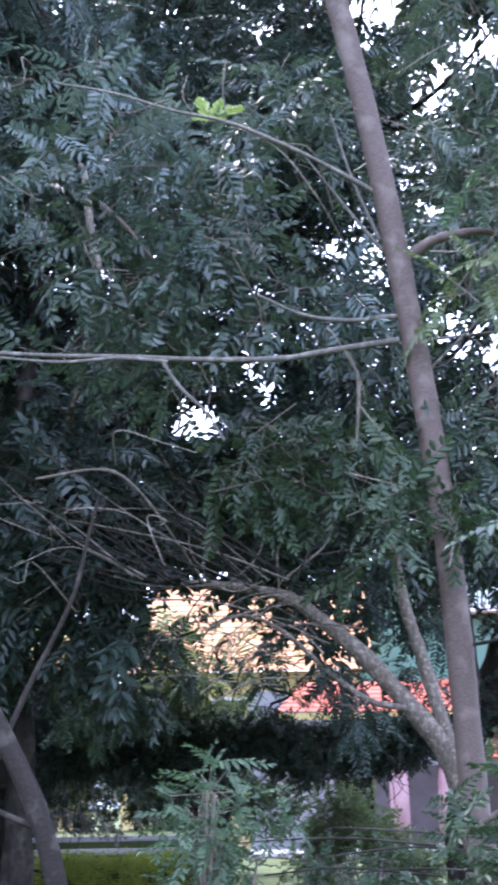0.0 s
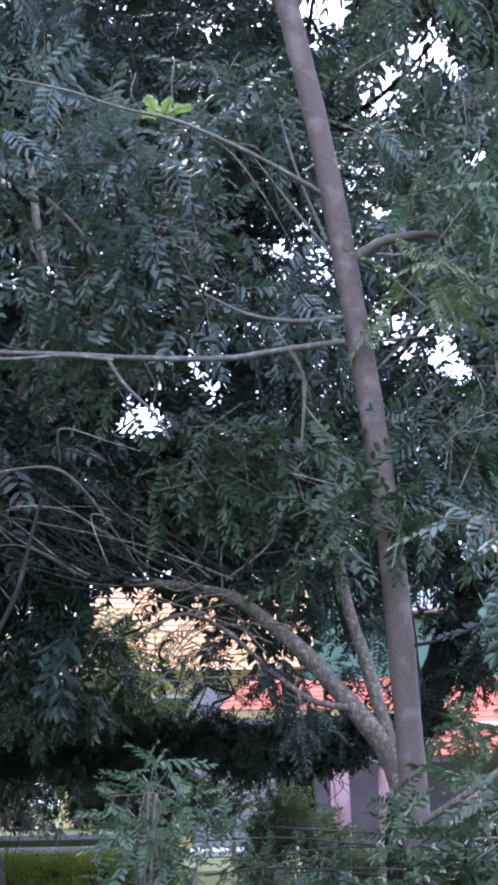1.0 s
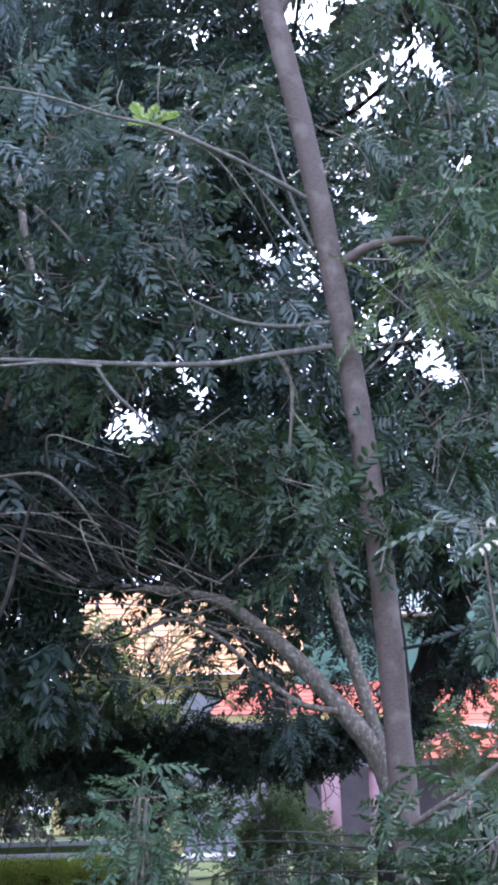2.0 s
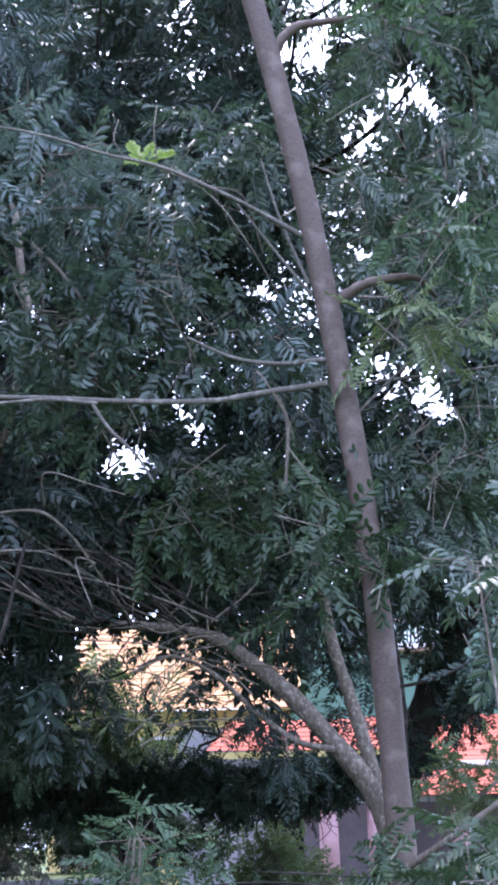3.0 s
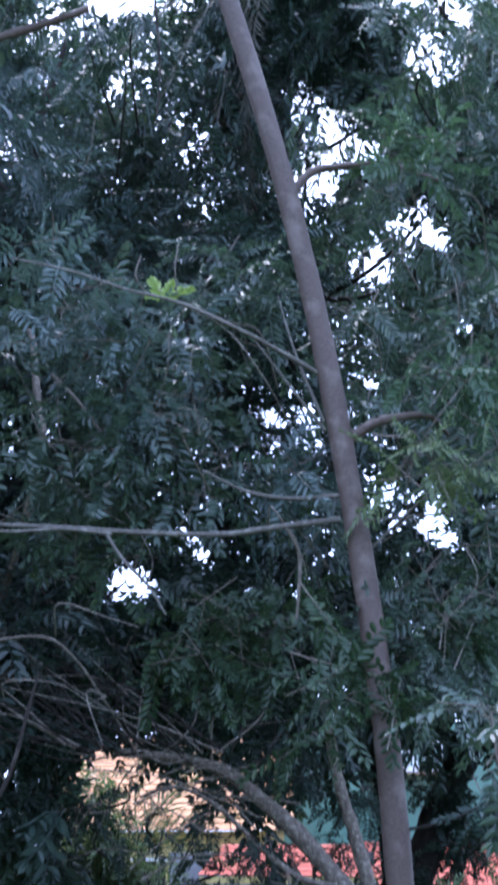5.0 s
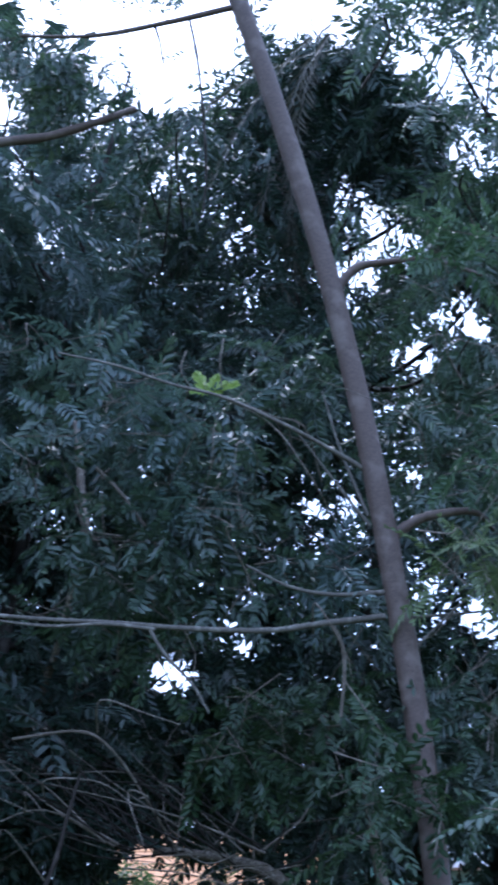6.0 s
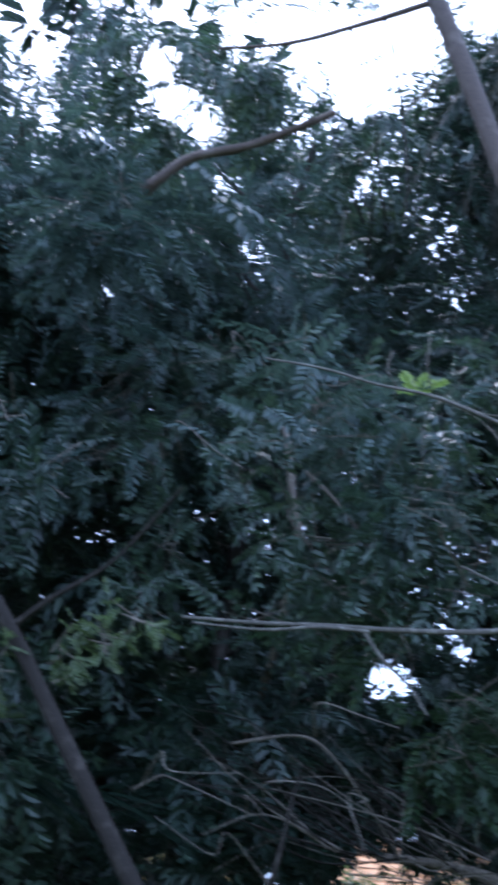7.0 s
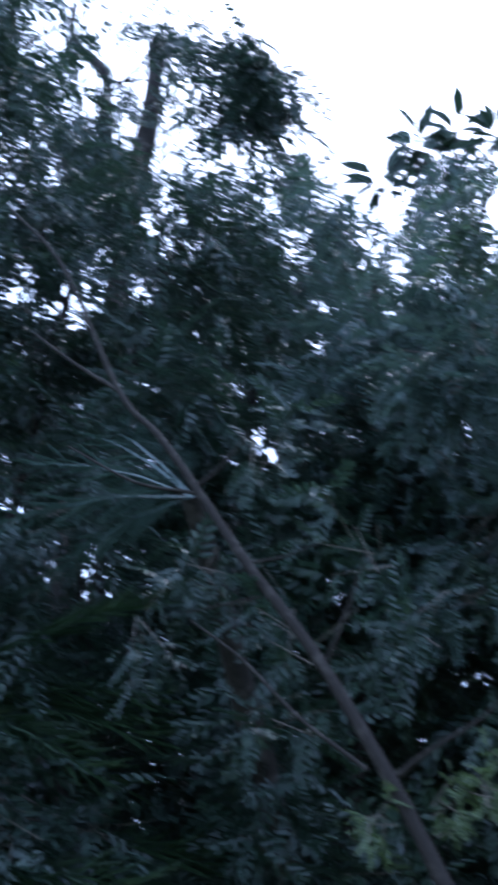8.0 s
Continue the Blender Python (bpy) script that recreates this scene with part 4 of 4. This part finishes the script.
foliage(tree, rng, [(1.76, 7, 9.0), (2.05, 7, 8.9), (2.1, 7, 7.8), (1.5, 7, 6.95), (2.3, 7, 8.3), (1.9, 7, 7.3)], 0.36, 4, 6, 1.0, LEAF_NEAR_LONG, LEAF, "upper_leaves", hang=0.9)
foliage(tree, rng, [(-1.6, 7, 9.1), (-2.0, 7, 9.2), (-2.3, 7, 9.0), (-1.3, 7, 8.95), (-2.6, 7, 9.3)], 0.26, 8, 6, 1.1, LEAF_NEAR, LEAF, "upper_leaves", hang=0.9, margin=0.0)
foliage(tree, rng, [(1.2, 7, 7.3), (1.5, 7.2, 7.6), (1.0, 7.3, 7.8), (1.6, 7.4, 6.6), (1.3, 7.6, 6.3), (1.9, 7, 8.6)], 0.35, 1, 4, 0.8, LEAF_NEAR_LONG, LEAF, "upper_leaves", hang=0.8, margin=-5)
foliage(tree, rng, [(0.9, 6.15, 3.44), (0.75, 6.15, 3.17), (1.01, 6.15, 3.1), (1.15, 6.15, 3.0), (0.87, 6.15, 2.9), (0.69, 6.15, 3.34), (0.77, 6.15, 3.65)], 0.14, 1, 5, 0.75, LEAF_NEAR, LEAF_LOW, "sprays", hang=0.5, margin=-3)
foliage(tree, rng, [(1.41, 6.7, 3.57), (1.6, 6.7, 3.72), (1.73, 6.7, 3.57), (1.54, 6.7, 3.87), (1.86, 6.7, 3.86), (1.88, 6.7, 4.16), (1.47, 6.7, 3.95), (1.65, 6.7, 3.35)], 0.17, 3, 5, 0.85, LEAF_NEAR_LONG, LEAF, "sprays", hang=0.5)
foliage(tree, rng, [(-0.23, 6.9, 5.15), (0.0, 6.9, 5.31), (-0.57, 6.9, 4.59), (-0.76, 6.9, 4.91), (-1.02, 6.9, 4.96), (-0.12, 6.9, 4.94), (-0.5, 6.9, 4.83), (0.03, 6.9, 4.58)], 0.2, 3, 5, 0.9, LEAF_NEAR, LEAF, "sprays", hang=0.4)
foliage(tree, rng, [(-0.11, 6.9, 5.65), (-0.38, 6.9, 5.82), (-0.73, 6.9, 6.17), (-1.05, 6.9, 6.17), (-0.5, 6.9, 5.32), (0.18, 6.9, 4.9), (0.41, 6.9, 4.81), (-0.8, 6.9, 5.53)], 0.2, 2, 5, 0.95, LEAF_NEAR_LONG, LEAF_BLUE, "sprays", hang=0.4)
foliage(tree, rng, [(0.16, 7.2, 3.92), (0.01, 7.2, 3.73), (0.31, 7.2, 3.61), (-0.14, 7.2, 3.54), (0.54, 7.2, 3.72), (-0.52, 7.2, 4.21), (-0.33, 7.2, 4.29), (-0.83, 7.2, 4.38), (0.78, 7.2, 4.27)], 0.2, 3, 5, 0.8, LEAF_NEAR, LEAF_LOW, "sprays", hang=0.4)
foliage(tree, rng, [(1.26, 7.3, 6.13), (1.5, 7.3, 5.91), (1.32, 7.3, 5.64), (1.75, 7.3, 6.04), (2.02, 7.3, 6.4), (1.28, 7.3, 6.45), (2.08, 7.3, 5.46), (1.81, 7.3, 5.64), (0.73, 7.3, 4.88), (0.45, 7.3, 6.42), (0.21, 7.3, 6.51)], 0.24, 3, 5, 0.95, LEAF_NEAR_LONG, LEAF, "sprays", hang=0.6)
foliage(tree, rng, [(1.72, 6.3, 5.12), (1.95, 6.3, 5.25), (1.6, 6.4, 5.3), (1.7, 6.3, 7.0), (1.5, 6.4, 6.75)], 0.16, 3, 5, 0.85, LEAF_NEAR, LEAF_FRESH, "sprays", hang=0.4, margin=-3)
# long feathered leaves against the sky
rosettes(tree, [(1.71, 7.0, 9.35), (2.05, 7.0, 9.2), (1.17, 7.1, 9.75), (1.85, 7.1, 8.25), (2.2, 7.2, 8.7)], 6, 0.75, LEAF_PLUME, LEAF, "leaf_whorl", 0.7, 201, back=0.6)
rosettes(tree, [(0.88, 7.2, 7.85), (1.2, 7.2, 7.7), (1.6, 7.2, 7.5), (1.75, 7.2, 6.7)], 5, 0.5, LEAF_PLUME, LEAF, "leaf_whorl", 0.8, 202, back=0.5)
rosettes(wood_at[2], [(1.14, 10.0, 11.75), (0.8, 10.1, 12.05), (1.62, 10.0, 11.2), (1.24, 10.2, 10.9), (0.6, 10.2, 11.8), (1.85, 10.2, 10.4), (1.5, 10.4, 11.8), (1.9, 10.3, 11.4)], 9, 1.0, LEAF_PLUME, LEAF_FAR, "leaf_whorl", 0.9, 203)
rosettes(wood_at[-10], [(-2.2, 9.0, 10.7), (-2.5, 9.0, 11.3), (-1.69, 9.2, 9.6), (-1.16, 9.2, 10.5), (-0.62, 9.2, 10.4), (-0.73, 9.3, 9.9), (-3.0, 9.2, 11.5), (-2.75, 9.2, 10.9)], 7, 0.75, LEAF_PLUME, LEAF_FAR, "leaf_whorl", 0.7, 204)
rosettes(wood_at[-16], [(-3.0, 8.4, 9.7), (-2.5, 8.3, 9.2), (-3.5, 8.6, 9.9), (-2.1, 8.2, 8.85), (-2.9, 8.2, 8.7)], 7, 1.0, LEAF_PLUME, LEAF_BLUE, "leaf_whorl", 0.7, 205)
rosettes(wood_at[-22], [(-5.05, 12.0, 15.1), (-4.5, 12.0, 15.2), (-3.95, 12.0, 14.95), (-5.6, 12.0, 14.5)], 15, 1.15, LEAF_BROAD, LEAF_FAR, "broad_leaf_whorl", 0.0, 206, 0.5, edge=-3, facing=(0.3, -1.0, 0.2))
for x, z in ((-5.05, 15.1), (-4.5, 15.2), (-3.95, 14.95), (-5.6, 14.5)):
    limb("branch", [(x - 0.3, 12.3, z - 1.6), (x - 0.05, 12.1, z - 0.7), (x, 12.0, z)], 0.03, 0.014, BARK_DARK, wood_at[-22], "", 6)
# paler sprays placed by camera bearing, painting this stretch of grove as lit
foliage(wood_at[-16], np.random.default_rng(211), [(-2.67, 8.6, 7.43), (-2.17, 8.6, 6.87), (-2.47, 8.6, 6.34), (-1.96, 8.6, 7.43), (-1.67, 8.6, 6.76), (-2.3, 8.6, 5.57), (-1.77, 8.6, 6.07), (-2.8, 8.6, 6.76), (-2.44, 8.6, 5.08)], 0.34, 6, 5, 0.85, LEAF_NEAR, LEAF, "inner_sprays", hang=0.4)
foliage(wood_at[-22], np.random.default_rng(212), [(-3.21, 8.6, 8.61), (-2.74, 8.6, 8.06), (-2.39, 8.6, 7.32), (-2.91, 8.6, 7.14), (-3.26, 8.6, 7.75), (-2.47, 8.6, 6.55), (-2.97, 8.6, 6.42)], 0.4, 6, 5, 0.95, LEAF_NEAR_LONG, LEAF_BLUE, "inner_sprays", hang=0.5)
rosettes(wood_at[-16], [(-3.44, 12.0, 14.2), (-2.82, 12.0, 13.95), (-2.3, 12.0, 13.6)], 14, 0.95, LEAF_BROAD, LEAF_FAR, "broad_leaf_whorl", 0.3, 207, 0.4, edge=-0.8, facing=(0.2, -1.0, 0.2))
for k, (lean, drop) in enumerate(((-0.75, -0.55), (-0.55, -0.8), (-0.4, -0.95), (-0.9, -0.3), (-0.25, -1.0))):
    v, q = strewn(DEAD_FROND, np.array([(1.05 - 0.1 * k, 9.6 + 0.05 * k, 12.0 - 0.12 * k)]), np.array([(lean, -0.1, drop)]), np.array([(-0.5, -0.6, 0.5)]), np.array([0.95]))
    tagged(adopt(mesh_object("dead_frond", v, q, LEAF_DRY), wood_at[2]), "grey hanging dead frond")
limb("stem", [(-2.3, 10.8, 3.6), (-1.6, 9.4, 4.6), (-1.25, 8.5, 5.5), (-1.29, 8.5, 5.91), (-1.37, 8.6, 6.5), (-1.5, 9.2, 6.9)], 0.035, 0.03, BARK_LICHEN, creeper, "pale grey upright stem", 9, 0.06)
rosettes(forked, [(-0.01, 9.2, 2.47), (0.2, 9.2, 2.4), (-0.55, 9.2, 2.95), (-0.75, 9.3, 2.6), (-0.3, 9.3, 2.75), (0.45, 9.3, 2.6)], 5, 0.3, LEAF_PLUME, LEAF_SHADED, "leaf_whorl", 0.5, 208, back=0.3, edge=-3)
for k in range(16):
    a, e = rng.uniform(-5.5, 0.5), rng.uniform(3.4, 7.6)
    p, run = heading(a, e, 10.6 + rng.uniform(-0.4, 0.4)), Vector((rng.uniform(-0.7, 0.7), 0.1, rng.uniform(-0.3, 0.25)))
    limb("twig", [p - run, p - run * 0.3 + Vector((0, 0, rng.uniform(0.0, 0.12))), p + run * 0.4 + Vector((0, 0, rng.uniform(0, 0.1))), p + run], rng.uniform(0.005, 0.01), 0.003, BARK_LICHEN, forked, "", 5, 0.1, 5)
for knots in ([(-0.69, 6.5, 9.05), (-0.64, 6.48, 8.85), (-0.61, 6.5, 8.67)], [(-0.42, 6.5, 9.12), (-0.33, 6.45, 8.55), (-0.26, 6.5, 7.76), (-0.27, 6.5, 7.31)]):
    limb("vine", knots, 0.012, 0.008, BARK_DARK, tree, "thin hanging vine", 5, 0.1)
limb("dead_branch", [(0.6, 6.6, 4.28), (0.7, 6.7, 4.08), (0.68, 6.8, 3.7)], 0.016, 0.01, TWIG, tree, "pale dead branch", 7, 0.08)
limb("dead_branch", [(-0.98, 6.9, 5.45), (-0.75, 6.9, 5.2), (-0.45, 6.9, 4.75)], 0.015, 0.01, TWIG, tree, "pale dead branch", 7, 0.05)
limb("dead_branch", [(-0.45, 6.9, 4.75), (-0.6, 6.9, 4.62), (-0.72, 6.9, 4.55)], 0.012, 0.006, TWIG, tree, "pale dead branch", 7, 0.05)

foliage(forked, rng, [(0.98, 10.0, 3.05), (1.4, 10.0, 2.95), (0.62, 9.9, 2.55), (0.05, 9.9, 2.8), (1.25, 10.0, 2.5), (-0.45, 9.9, 2.7), (0.75, 9.9, 3.4), (-0.95, 9.9, 2.85), (-1.35, 9.9, 3.0), (0.75, 9.2, 2.2)], 0.24, 6, 6, 0.6, LEAF_NEAR_LONG, LEAF_FAR, "hanging_sprays", hang=0.7, margin=-0.1)
foliage(forked, rng, [(1.95, 9.2, 1.95), (2.2, 9.3, 1.8), (2.35, 9.2, 2.1), (2.1, 9.2, 1.6), (2.5, 9.2, 1.75)], 0.2, 6, 5, 0.55, LEAF_NEAR, LEAF_YOUNG, "low_sprays", hang=0.2, margin=-3)
limb("low_branch", [(1.72, 9.5, 1.1), (1.95, 9.3, 1.5), (2.3, 9.2, 1.85), (2.6, 9.2, 2.0)], 0.03, 0.012, BARK_LICHEN, forked, "", 7, 0.06)
limb("side_branch", [(1.2, 6.5, 2.35), (1.5, 6.4, 2.4), (1.8, 6.3, 2.52), (2.2, 6.3, 2.7)], 0.011, 0.007, BARK_DARK, tree, "", 6, 0.06)
foliage(tree, rng, [(1.72, 6.3, 2.5), (1.85, 6.3, 2.62)], 0.1, 4, 4, 0.6, LEAF_NEAR, LEAF_FAR, "sprays", hang=0.9, margin=-3)
limb("side_branch", [(1.2, 6.5, 1.3), (1.45, 6.0, 1.5), (1.62, 5.9, 1.62), (1.9, 5.9, 1.8)], 0.022, 0.014, BARK_LICHEN, tree, "", 7, 0.06)
for k in range(46):
    a, e, r = rng.uniform(-13, 12), rng.uniform(9, 35), rng.uniform(7.4, 9.2)
    p = heading(a, e, r)
    if abs(a - (8.2 - 0.16 * e)) < 1.6:
        continue
    run = Vector((rng.uniform(-0.5, 0.5), rng.uniform(-0.2, 0.2), rng.uniform(-0.35, 0.35)))
    bend = Vector((rng.uniform(-0.08, 0.08), 0, rng.uniform(-0.12, 0.12)))
    limb("twig", [p - run + Vector((0, 0.5, -0.1)), p - run * 0.5 - bend, p + bend, p + run], rng.uniform(0.004, 0.0075), 0.002, TWIG, tree, "", 5, 0.1, 5)
for knots in ([(-0.98, 7.2, 5.6), (-0.95, 7.2, 5.2), (-0.9, 7.2, 4.9)], [(-1.15, 7.2, 5.3), (-1.0, 7.2, 4.9), (-0.85, 7.2, 4.4)], [(-0.35, 6.3, 6.05), (-0.38, 6.3, 5.9), (-0.3, 6.35, 5.78)], [(-0.1, 6.3, 6.15), (-0.12, 6.3, 5.95), (-0.1, 6.35, 5.76)]):
    limb("dead_branch", knots, 0.006, 0.003, TWIG, tree, "pale dead branch", 6, 0.08)

# bare tangle round the end of the grey limb
for k in range(44):
    u = rng.random()
    start = Vector((0.35 - 1.5 * u, 9.3 + rng.uniform(-0.3, 0.3), 3.1 + 0.1 * u))
    run = Vector((-rng.uniform(0.5, 1.7), rng.uniform(-0.5, 0.3), rng.uniform(-0.15, 1.1)))
    if k % 4 == 0:
        run = Vector((rng.uniform(-0.1, 0.5), rng.uniform(-0.4, 0.2), rng.uniform(0.3, 0.9)))
    bend = Vector((rng.uniform(-0.2, 0.2), 0, rng.uniform(-0.2, 0.3)))
    start.y -= 0.9 * rng.random()
    limb("twig", [start, start + run * 0.5 + bend, start + run], rng.uniform(0.004, 0.012), 0.003, TWIG if k % 3 == 0 else BARK_GREY, forked, "", 5, 0.1, 5)
limb("twig", [(-1.6, 8, 3.8), (-1.12, 8, 3.86), (-0.87, 8, 3.72), (-0.63, 8.3, 3.42), (-0.42, 8.8, 3.13)], 0.012, 0.008, TWIG, forked, "", 6, 0.1)
limb("branch", [(-1.25, 5.55, 1.86), (-1.13, 5.6, 2.15), (-0.93, 5.6, 2.56), (-0.85, 5.6, 2.89), (-0.8, 5.6, 3.1)], 0.018, 0.007, BARK_GREY, young, "", 7, 0.06)
limb("branch", [(-1.1, 5.5, 1.4), (-1.35, 5.45, 1.52), (-1.7, 5.4, 1.75)], 0.02, 0.01, BARK_GREY, young, "", 7, 0.06)
foliage(young, rng, [(-2.2, 5.6, 3.75), (-1.95, 5.6, 3.85), (-2.55, 5.5, 3.65), (-1.8, 5.7, 4.0)], 0.16, 5, 5, 0.33, LEAF_NEAR, LEAF_YOUNG, "young_leaves")
foliage(young, rng, [(-3.3, 6.0, 5.0), (-4.2, 6.0, 5.6), (-4.6, 6.0, 5.2), (-3.0, 6.2, 5.8), (-4.0, 6.2, 6.7), (-3.6, 6.3, 4.6), (-2.6, 6.3, 5.2)], 0.4, 5, 5, 0.85, LEAF_NEAR, LEAF_FAR, "crown")


def shrub(name, label, at, heights, spread, per, leaves, size, kind, mat, seed, stems=4):
    """A low plant: thin stems from the ground and leafy shoots about their tops."""
    rng = np.random.default_rng(seed)
    foot = Vector((at[0], at[1], 0))
    b = empty(name, foot, label, "shrub")
    tops = []
    for k in range(stems):
        top = Vector((at[0] + rng.uniform(-1, 1) * spread[0], at[1] + rng.uniform(-1, 1) * spread[1], rng.uniform(*heights)))
        tops.append(top)
        limb("stem", [foot + Vector((rng.uniform(-0.08, 0.08), rng.uniform(-0.08, 0.08), -0.05)), foot.lerp(top, 0.55) + Vector((rng.uniform(-0.05, 0.05), 0, 0.1)), top], 0.014, 0.006, TWIG, b, "", 6, 0.08)
    foliage(b, rng, tops, 0.22 * size + 0.06, per, leaves, size, kind, mat, "leaves", hang=0.25, margin=-2.0, twig=0.004)
    return b


shrub("sapling", "young sapling with ferny bright green leaves", (-0.15, 5.2), (1.1, 1.5), (0.2, 0.12), 3, 5, 0.5, LEAF_NEAR, LEAF_FRESH, 71, 6)
shrub("sapling", "young sapling with ferny blue-green leaves", (-0.2, 5.15), (1.52, 1.62), (0.06, 0.05), 3, 5, 0.5, LEAF_NEAR_LONG, LEAF_FRESH, 72, 2)
shrub("roadside_bush", "dark blue-green bush with pinnate leaves", (1.2, 4.6), (0.95, 1.38), (0.24, 0.25), 4, 6, 0.6, LEAF_NEAR, LEAF_LOW, 73, 9)
shrub("roadside_bush", "tall thin shrub with large blue-green leaflets", (1.58, 5.0), (2.6, 2.8), (0.06, 0.1), 4, 5, 0.95, LEAF_NEAR, LEAF, 74, 2)
for k, (x, y, h) in enumerate([(0.15, 6.1, 1.2), (0.5, 6.4, 1.25), (0.85, 6.2, 1.2), (-0.45, 6.3, 1.1), (0.3, 7.2, 1.35), (1.6, 6.6, 1.5), (-0.9, 6.8, 0.9), (0.75, 7.6, 1.45)]):
    shrub("undergrowth_bush", "low leafy bush in the undergrowth", (x, y), (h - 0.6, h - 0.32), (0.28, 0.25), 3, 6, 0.42, LEAF_NEAR if k % 2 else LEAF_FERNY, LEAF_FRESH if k % 3 == 0 else LEAF_LOW, 80 + k, 6)
for k in range(9):
    z = rng.uniform(0.95, 1.35)
    x = rng.uniform(0.2, 0.9)
    limb("bare_twig", [(x + 0.5, 5.6, z - 0.05), (x, 5.55, z), (x - rng.uniform(0.3, 0.6), 5.5, z + rng.uniform(-0.1, 0.12))], 0.007, 0.003, BARK_DARK, tree, "", 5, 0.1, 4)

for k, (x, y, h) in enumerate([(0.9, 16.0, 1.55), (1.35, 16.4, 1.0), (0.5, 16.2, 1.0), (1.8, 16.0, 0.8)]):
    shrub("garden_bush", "pale green garden bush before the veranda", (x, y), (h - 0.5, h), (0.14, 0.2), 6, 6, 0.7, LEAF_NEAR, LEAF_YOUNG, 120 + k, 6)

# ---- garden before the houses ----
hedge = empty("hedge", (-2.4, 14, 0), "clipped yellow-green garden hedge", "hedge")
rng = np.random.default_rng(91)
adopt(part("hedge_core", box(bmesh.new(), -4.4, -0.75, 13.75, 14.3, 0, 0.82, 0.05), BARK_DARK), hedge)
foliage(hedge, rng, [(-4.4 + 3.7 * rng.random(), 13.62 + (0.6 if z > 0.8 else 0.1) * rng.random(), z) for z in (0.86, 0.86, 0.86, 0.75, 0.65, 0.55, 0.4, 0.2) for _ in range(34)], 0.09, 8, 6, 0.24, LEAF_SMALL, HEDGE_LEAF, "leaves", hang=-0.1, twig=0)
for y0, y1, top in ((17.0, 20.0, 0.84), (20.0, 30.0, 0.93)):
    terrace = part("lawn_terrace", box(bmesh.new(), -14, -1.2, y0, y1 - 0.01, 0, top, 0.01), GRASS)
    tagged(terrace, "raised strip of green lawn", "lawn", kind="structure")
    kerb = part("kerb", box(bmesh.new(), -14, -1.25, y0 + 0.02, y0 + 0.25, top, top + 0.075, 0.02), CONCRETE)
    tagged(kerb, "pale concrete kerb along the lawn", "kerb", kind="structure")
for k in range(8):
    x = -9.4 + 1.25 * k
    bank = empty("garden_shrub", (x, 28, 0.9), "light green shrub along the garden", "shrub", "shrubs along the garden")
    foliage(bank, rng, [(x + rng.uniform(-0.7, 0.7), 28.2 + rng.uniform(-1, 1), 1.2 + 1.1 * rng.random()) for _ in range(6)], 0.4, 12, 6, 0.7, LEAF_WOOD, LEAF_LOW, "leaves", hang=0.1, margin=-2, twig=0)
    limb("stem", [(x, 28.2, 0.85), (x + 0.05, 28.2, 1.3), (x, 28.2, 1.9)], 0.05, 0.02, BARK_DARK, bank, "", 6)
yellowing = empty("garden_bush", (-1.9, 27, 0), "tall yellow-green bush before the yellow house", "shrub")
for k in range(5):
    limb("stem", [(-1.9 + 0.1 * k, 27, -0.05), (-2.2 + 0.3 * k, 27, 2.2), (-2.9 + 0.7 * k, 27, 4.2)], 0.05, 0.015, BARK_DARK, yellowing, "", 6)
foliage(yellowing, rng, [heading(rng.uniform(-5.6, -1.6), rng.uniform(2.6, 7.6), 28.5) for _ in range(15)], 0.42, 6, 5, 0.9, LEAF_WOOD, LEAF_YOUNG, "leaves", hang=0.5, margin=-3, twig=0.006)
